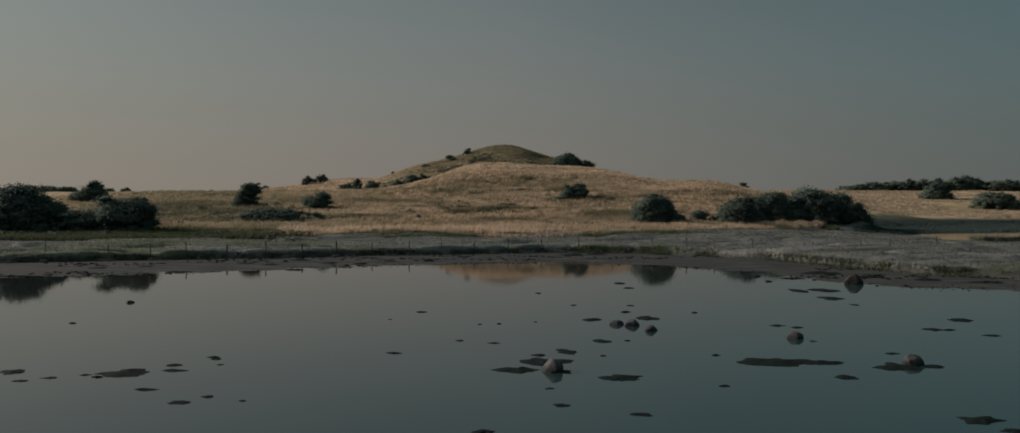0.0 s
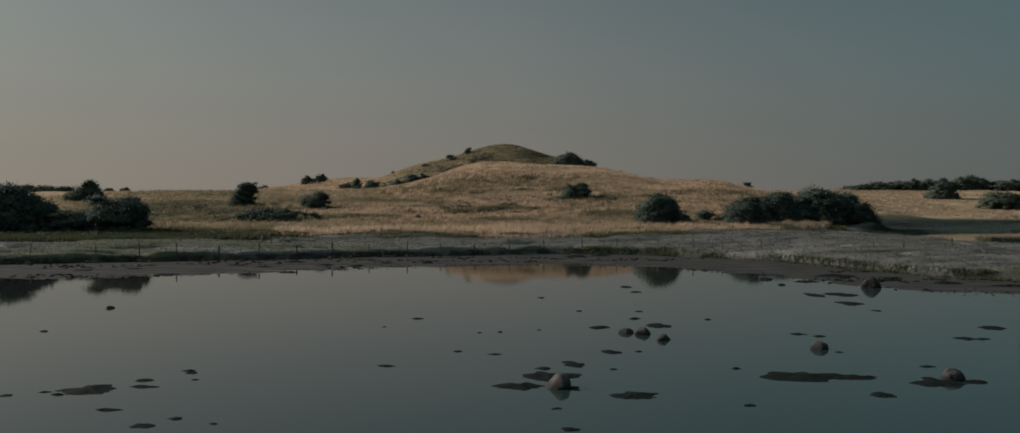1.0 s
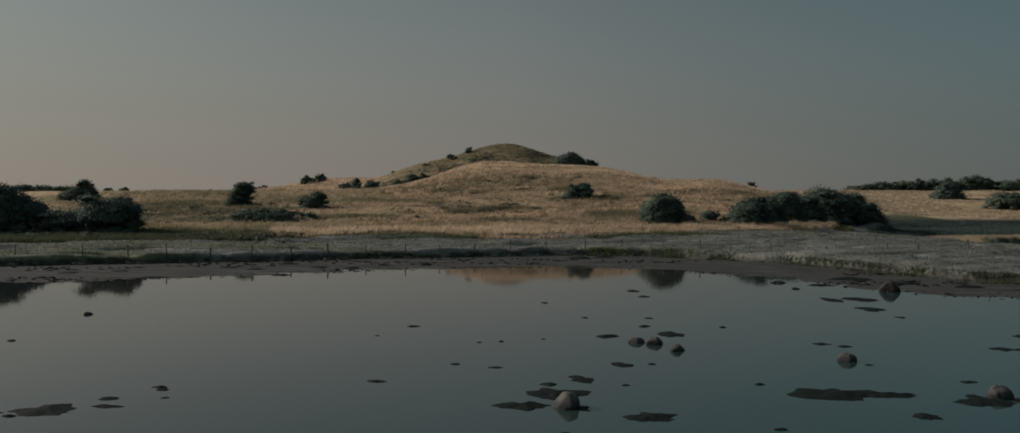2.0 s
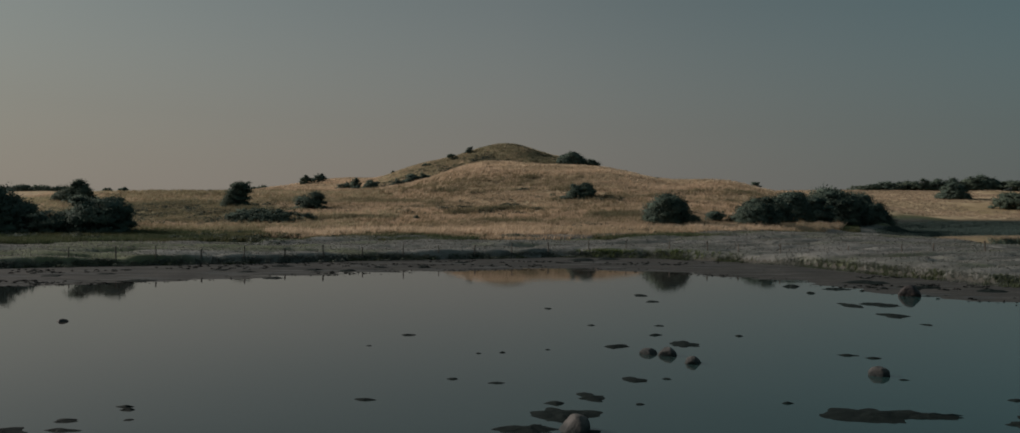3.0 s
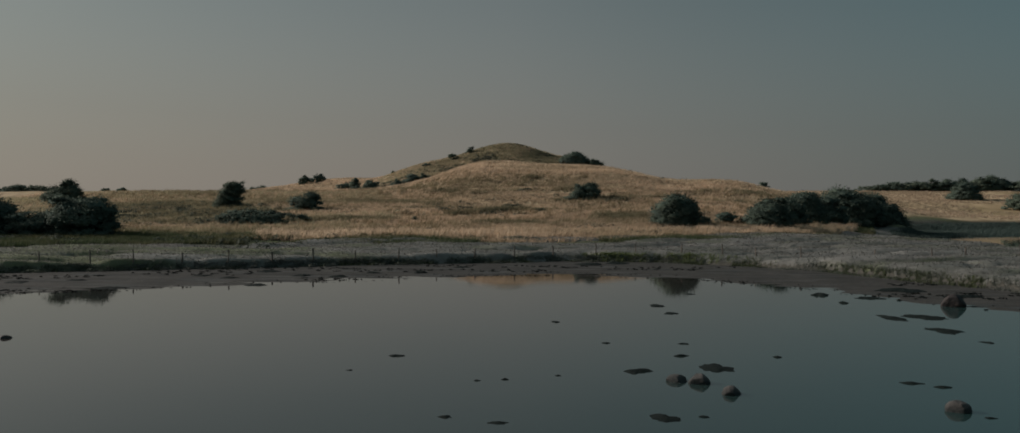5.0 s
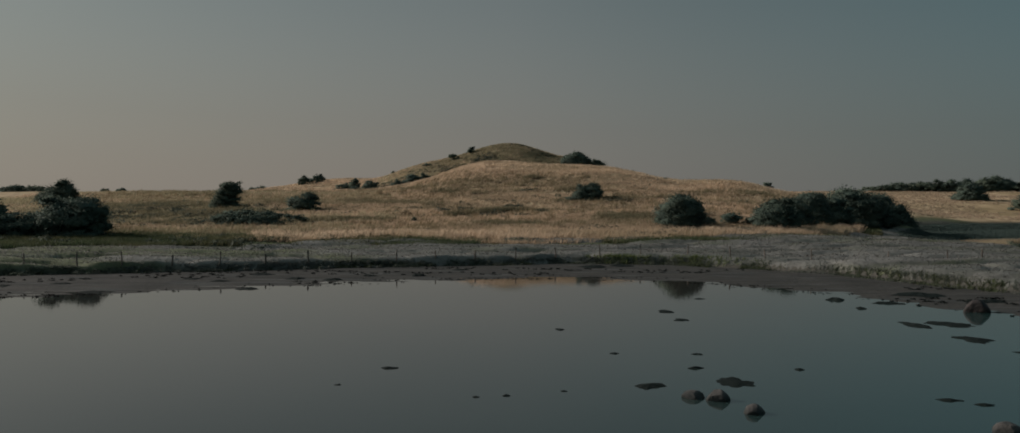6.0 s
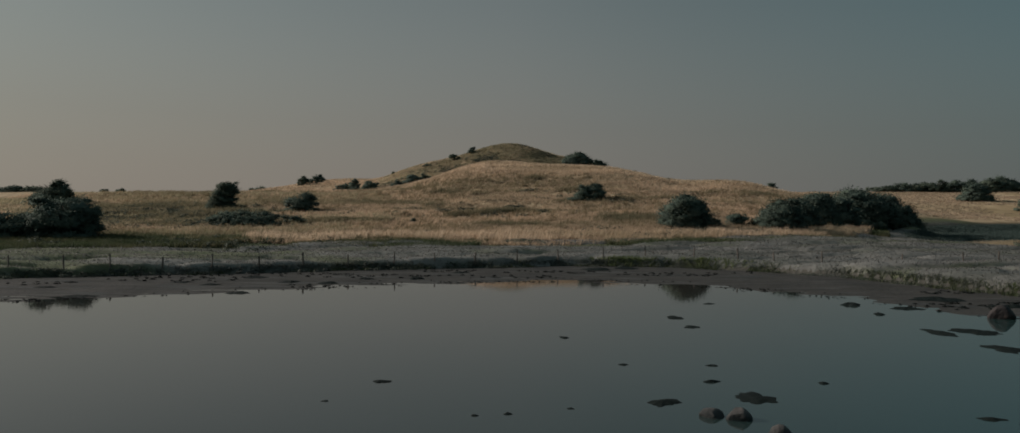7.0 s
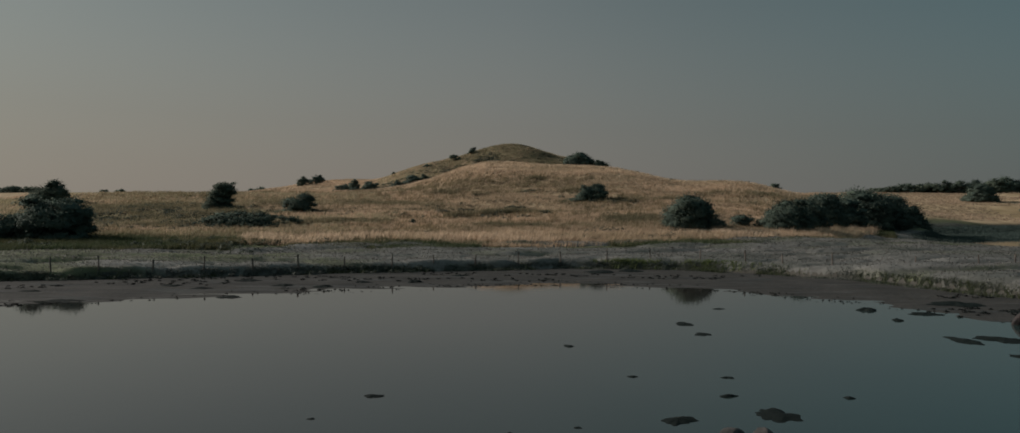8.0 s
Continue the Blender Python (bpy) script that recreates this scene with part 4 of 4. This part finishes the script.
# ---------------------------------------------------------------- boulders and weed in the shallows
def boulder(x, y, width, height, label, seed, group="boulders in the lagoon", flat_top=0.0):
    rng = np.random.RandomState(seed)
    bm = bmesh.new()
    bmesh.ops.create_icosphere(bm, subdivisions=4, radius=1)
    o = Vector(rng.uniform(-50, 50, 3))
    cuts = [(Vector(rng.normal(0, 1, 3)).normalized(), rng.uniform(0.64, 0.9) * (0.8 if "reddish" in label else 1.0)) for _ in range(9)]
    for v in bm.verts:
        p = v.co.copy()
        for nrm, far in cuts:                      # worn facets
            over = p.dot(nrm) - far
            if over > 0:
                p -= nrm * over * 0.8
        p *= 1 + 0.10 * noise.noise(p * 1.3 + o) + 0.04 * noise.noise(p * 4 + o)
        v.co = p
    wide, high = max(abs(v.co.x) for v in bm.verts), max(v.co.z for v in bm.verts)
    for v in bm.verts:
        v.co = Vector((v.co.x / wide * width / 2 * (1 - 0.16 * v.co.z / high), v.co.y / wide * width * 0.46 * (1 - 0.16 * v.co.z / high), v.co.z / high * height))
    me = bpy.data.meshes.new("boulder")
    bm.to_mesh(me)
    bm.free()
    me.materials.append(MAT_ROCK_RED if "reddish" in label else MAT_ROCK)
    ob = new("boulder", me)
    ob.matrix_world = pose(x, y, 0.0, 0, 0, rng.uniform(-20, 20))
    return tagged(ob, label, "boulder", group)


for k, (x, y, w, h, label) in enumerate([
    (6.44, 49.5, 0.86, 0.26, "low wet dark boulder standing in still water"),
    (7.24, 49.1, 0.94, 0.38, "rounded grey boulder standing in still water"),
    (8.06, 47.2, 0.84, 0.32, "rounded dark boulder standing in still water"),
    (15.36, 44.9, 0.95, 0.36, "angular grey boulder standing in still water"),
    (18.30, 37.8, 1.02, 0.46, "angular grey boulder among dark seaweed"),
    (2.06, 36.0, 1.08, 0.52, "tall grey boulder ringed by dark seaweed"),
    (30.25, 74.5, 1.7, 0.88, "large reddish boulder at the muddy water's edge"),
    (-26.3, 58.5, 0.72, 0.16, "flat dark stone awash in still water"),
]):
    boulder(x, y, w, h, label, 40 + k)


def weed(x, y, width, depth, height, seed, label="dark brown seaweed mat lying awash in still water"):
    """A low ragged mound of wrack that thins out to the water line."""
    rng = np.random.RandomState(seed)
    rings, sides = 9, 44
    ph = rng.uniform(0, 100, 2)
    verts, faces = [(0, 0, height)], []
    ang = np.arange(sides) * 2 * np.pi / sides
    ca, sa = np.cos(ang), np.sin(ang)
    edge = np.clip(0.95 + 0.7 * fbm(ca * 1.2 + ph[0], sa * 1.2 + ph[1], 0.8, 4), 0.3, 1.5)
    for k in range(1, rings + 1):
        t = k / rings
        px, py = ca * edge * t * width / 2, sa * edge * t * depth / 2
        pz = height * (1 - t ** 2) * (0.7 + 0.6 * fbm(px + ph[0], py + ph[1], 0.35, 3)) - 0.02 * t + 0.02 * (1 - t)
        verts += list(zip(px, py, pz))
    for q in range(sides):
        faces.append((0, 1 + q, 1 + (q + 1) % sides))
    for k in range(rings - 1):
        a, b = 1 + k * sides, 1 + (k + 1) * sides
        for q in range(sides):
            r = (q + 1) % sides
            faces += [(a + q, b + q, b + r), (a + q, b + r, a + r)]
    me = mesh_of("seaweed_patch", np.array(verts), np.array(faces), MAT_WEED, True)
    ob = new("seaweed_patch", me)
    ob.matrix_world = pose(x, y, 0.0)
    return tagged(ob, label, "seaweed", "seaweed patches in the lagoon")


# x, y, width, depth
WEED_MIDDLE = [
    (5.10, 51.3, 1.35, 1.2), (8.73, 52.2, 1.45, 1.5), (5.00, 43.5, 1.0, 1.1), (4.77, 34.6, 1.6, 1.2), (4.55, 39.5, 0.36, 0.5), (2.99, 40.5, 1.3, 1.1),
    (1.56, 39.5, 0.8, 0.8), (0.60, 36.1, 1.8, 1.1), (1.75, 37.9, 1.9, 1.4), (2.05, 29.9, 0.6, 0.7), (1.79, 32.6, 0.4, 0.5), (4.70, 28.7, 0.8, 0.6),
    (-0.46, 26.4, 0.85, 0.6), (12.2, 38.1, 2.9, 1.9), (14.2, 38.1, 2.6, 0.9), (17.2, 37.1, 2.1, 1.7), (18.9, 37.4, 1.5, 0.6), (18.6, 40.5, 0.7, 0.6),
    (14.17, 34.9, 1.25, 1.0), (8.71, 33.2, 0.6, 0.5),
]
WEED_EAST = [
    (16.1, 28.2, 1.45, 1.0), (16.4, 26.9, 0.9, 0.7), (24.2, 48.1, 1.0, 1.1), (25.1, 48.0, 1.0, 0.35), (27.9, 52.1, 1.4, 1.4), (26.4, 46.1, 0.95, 0.5),
    (23.3, 68.5, 1.4, 2.0), (25.6, 68.6, 2.2, 2.0), (24.0, 63.2, 1.7, 1.9), (24.3, 59.3, 0.65, 1.0), (15.8, 49.3, 0.8, 0.8), (16.7, 48.6, 0.9, 0.7),
    (-5.5, 54.4, 0.85, 0.9), (-5.3, 39.9, 0.75, 0.6), (-2.4, 43.5, 0.55, 0.6), (-0.6, 42.8, 0.7, 0.6), (-1.6, 49.2, 0.35, 0.5), (-0.5, 49.5, 0.4, 0.5),
    (2.3, 65.6, 0.7, 1.0), (9.6, 73.6, 1.0, 1.4),
]
WEED_FAR = [
    (9.9, 69.8, 1.0, 1.2), (12.1, 54.8, 0.5, 0.7), (-15.8, 35.0, 2.0, 1.2), (-14.5, 36.7, 0.8, 0.6), (-13.1, 38.2, 0.6, 0.4), (-12.5, 36.9, 0.4, 0.4),
    (-19.3, 33.4, 0.75, 0.5), (-20.6, 35.1, 1.2, 0.9), (-18.4, 34.0, 0.8, 0.5), (-11.6, 30.0, 0.9, 0.7), (8.4, 58.3, 0.6, 0.5), (7.65, 54.9, 0.8, 0.4),
    (4.5, 58.3, 0.5, 0.5), (-7.1, 51.1, 0.35, 0.4), (6.3, 43.8, 0.4, 0.3), (9.9, 39.8, 0.6, 0.3), (1.7, 50.3, 0.35, 0.4), (-13.4, 38.6, 0.6, 0.3),
    (13.3, 81.0, 0.8, 1.0), (26.5, 79.1, 2.2, 1.2),
]
WEED_WEST = [
    (-10.9, 30.9, 0.6, 0.5), (-9.4, 30.3, 0.3, 0.3), (-13.7, 32.0, 1.0, 0.3), (-14.0, 35.6, 1.0, 0.4), (-16.6, 34.2, 0.7, 0.3), (-17.3, 34.6, 0.5, 0.3),
    (-25.2, 48.8, 0.5, 0.5), (15.9, 43.9, 0.5, 0.4), (2.5, 35.7, 1.0, 0.7),
]
for k, (x, y, w, d) in enumerate(WEED_MIDDLE + WEED_EAST + WEED_FAR + WEED_WEST):
    weed(x, y, w * 1.14, d * np.interp(w, [0.7, 1.2], [0.85, 1.35]), 0.03 + 0.045 * min(w, 2.0), 500 + k)

# small shreds of weed strewn over the mudflat
x, y = scatter(rng, -75, 75, 70, 114, 0.8)
q = (y - shore_y(x)) / np.maximum(foot_y(x) - shore_y(x), 1)
ok = (q > -0.04) & (q < 0.97) & (fbm(x * 0.35, y, 5.0, 3) > 0.3)
x, y = x[ok], y[ok]
v, f, out = cushions(rng, x, y, 0.12 + 0.3 * rng.rand(len(x)) ** 2, 0.03 + 0.05 * rng.rand(len(x)), 26, 0.09)
stuff("weed_shreds", v, f, MAT_WEED, "dark shreds of seaweed strewn over the mudflat", "seaweed", out)

# small dark specks along the lip of the water
x = np.r_[rng.uniform(-62, 60, 500), rng.uniform(-20, 26, 420)]
y = shore_y(x) + rng.normal(-0.2, 1.5, len(x))
ok = (fbm(x * 0.5, y * 2, 3.0, 3) > -0.05) & (ground(x, y) > -0.06)
x, y = x[ok], y[ok]
v, f, out = cushions(rng, x, y, 0.04 + 0.14 * rng.rand(len(x)) ** 2, 0.03 + 0.04 * rng.rand(len(x)), 14, 0.06)
stuff("shoreline_specks", v, f, MAT_WEED, "small dark specks along the water line", "seaweed", out)

# weed and stones stranded on the mud and its edge
for k, (x, y, w, d, h) in enumerate([
    (-32.5, 82.6, 3.0, 1.6, 0.12), (-21.8, 85.8, 2.0, 1.6, 0.12), (23.4, 81.0, 1.3, 1.6, 0.22), (23.2, 76.0, 0.7, 1.0, 0.15), (-42.0, 86.0, 2.0, 2.0, 0.12), (-38.0, 88.0, 1.6, 1.2, 0.12),
    (-29.0, 92.5, 1.6, 1.3, 0.12), (-26.0, 91.0, 2.2, 1.2, 0.12), (-20.0, 94.0, 2.0, 1.5, 0.14), (-24.0, 97.0, 2.2, 1.6, 0.14), (-14.0, 97.0, 1.6, 1.2, 0.14), (-9.5, 98.0, 1.8, 1.4, 0.25),
    (-16.5, 93.5, 2.2, 1.6, 0.18), (31.0, 84.0, 3.2, 2.5, 0.2), (34.0, 80.0, 3.4, 2.0, 0.2), (38.0, 77.5, 3.0, 1.6, 0.2), (8.0, 109.0, 3.6, 2.4, 0.2), (11.0, 110.0, 2.4, 2.0, 0.2), (42.5, 75.0, 3.0, 1.4, 0.18), (-6.0, 104.0, 2.0, 1.5, 0.12),
]):
    z = max(0.0, float(ground(x, y)))
    ob = weed(x, y, w, d, h, 700 + k, "dark wrack stranded on the wet mudflat")
    ob.matrix_world = pose(x, y, z)
    tagged(ob, group="wrack on the mudflat")
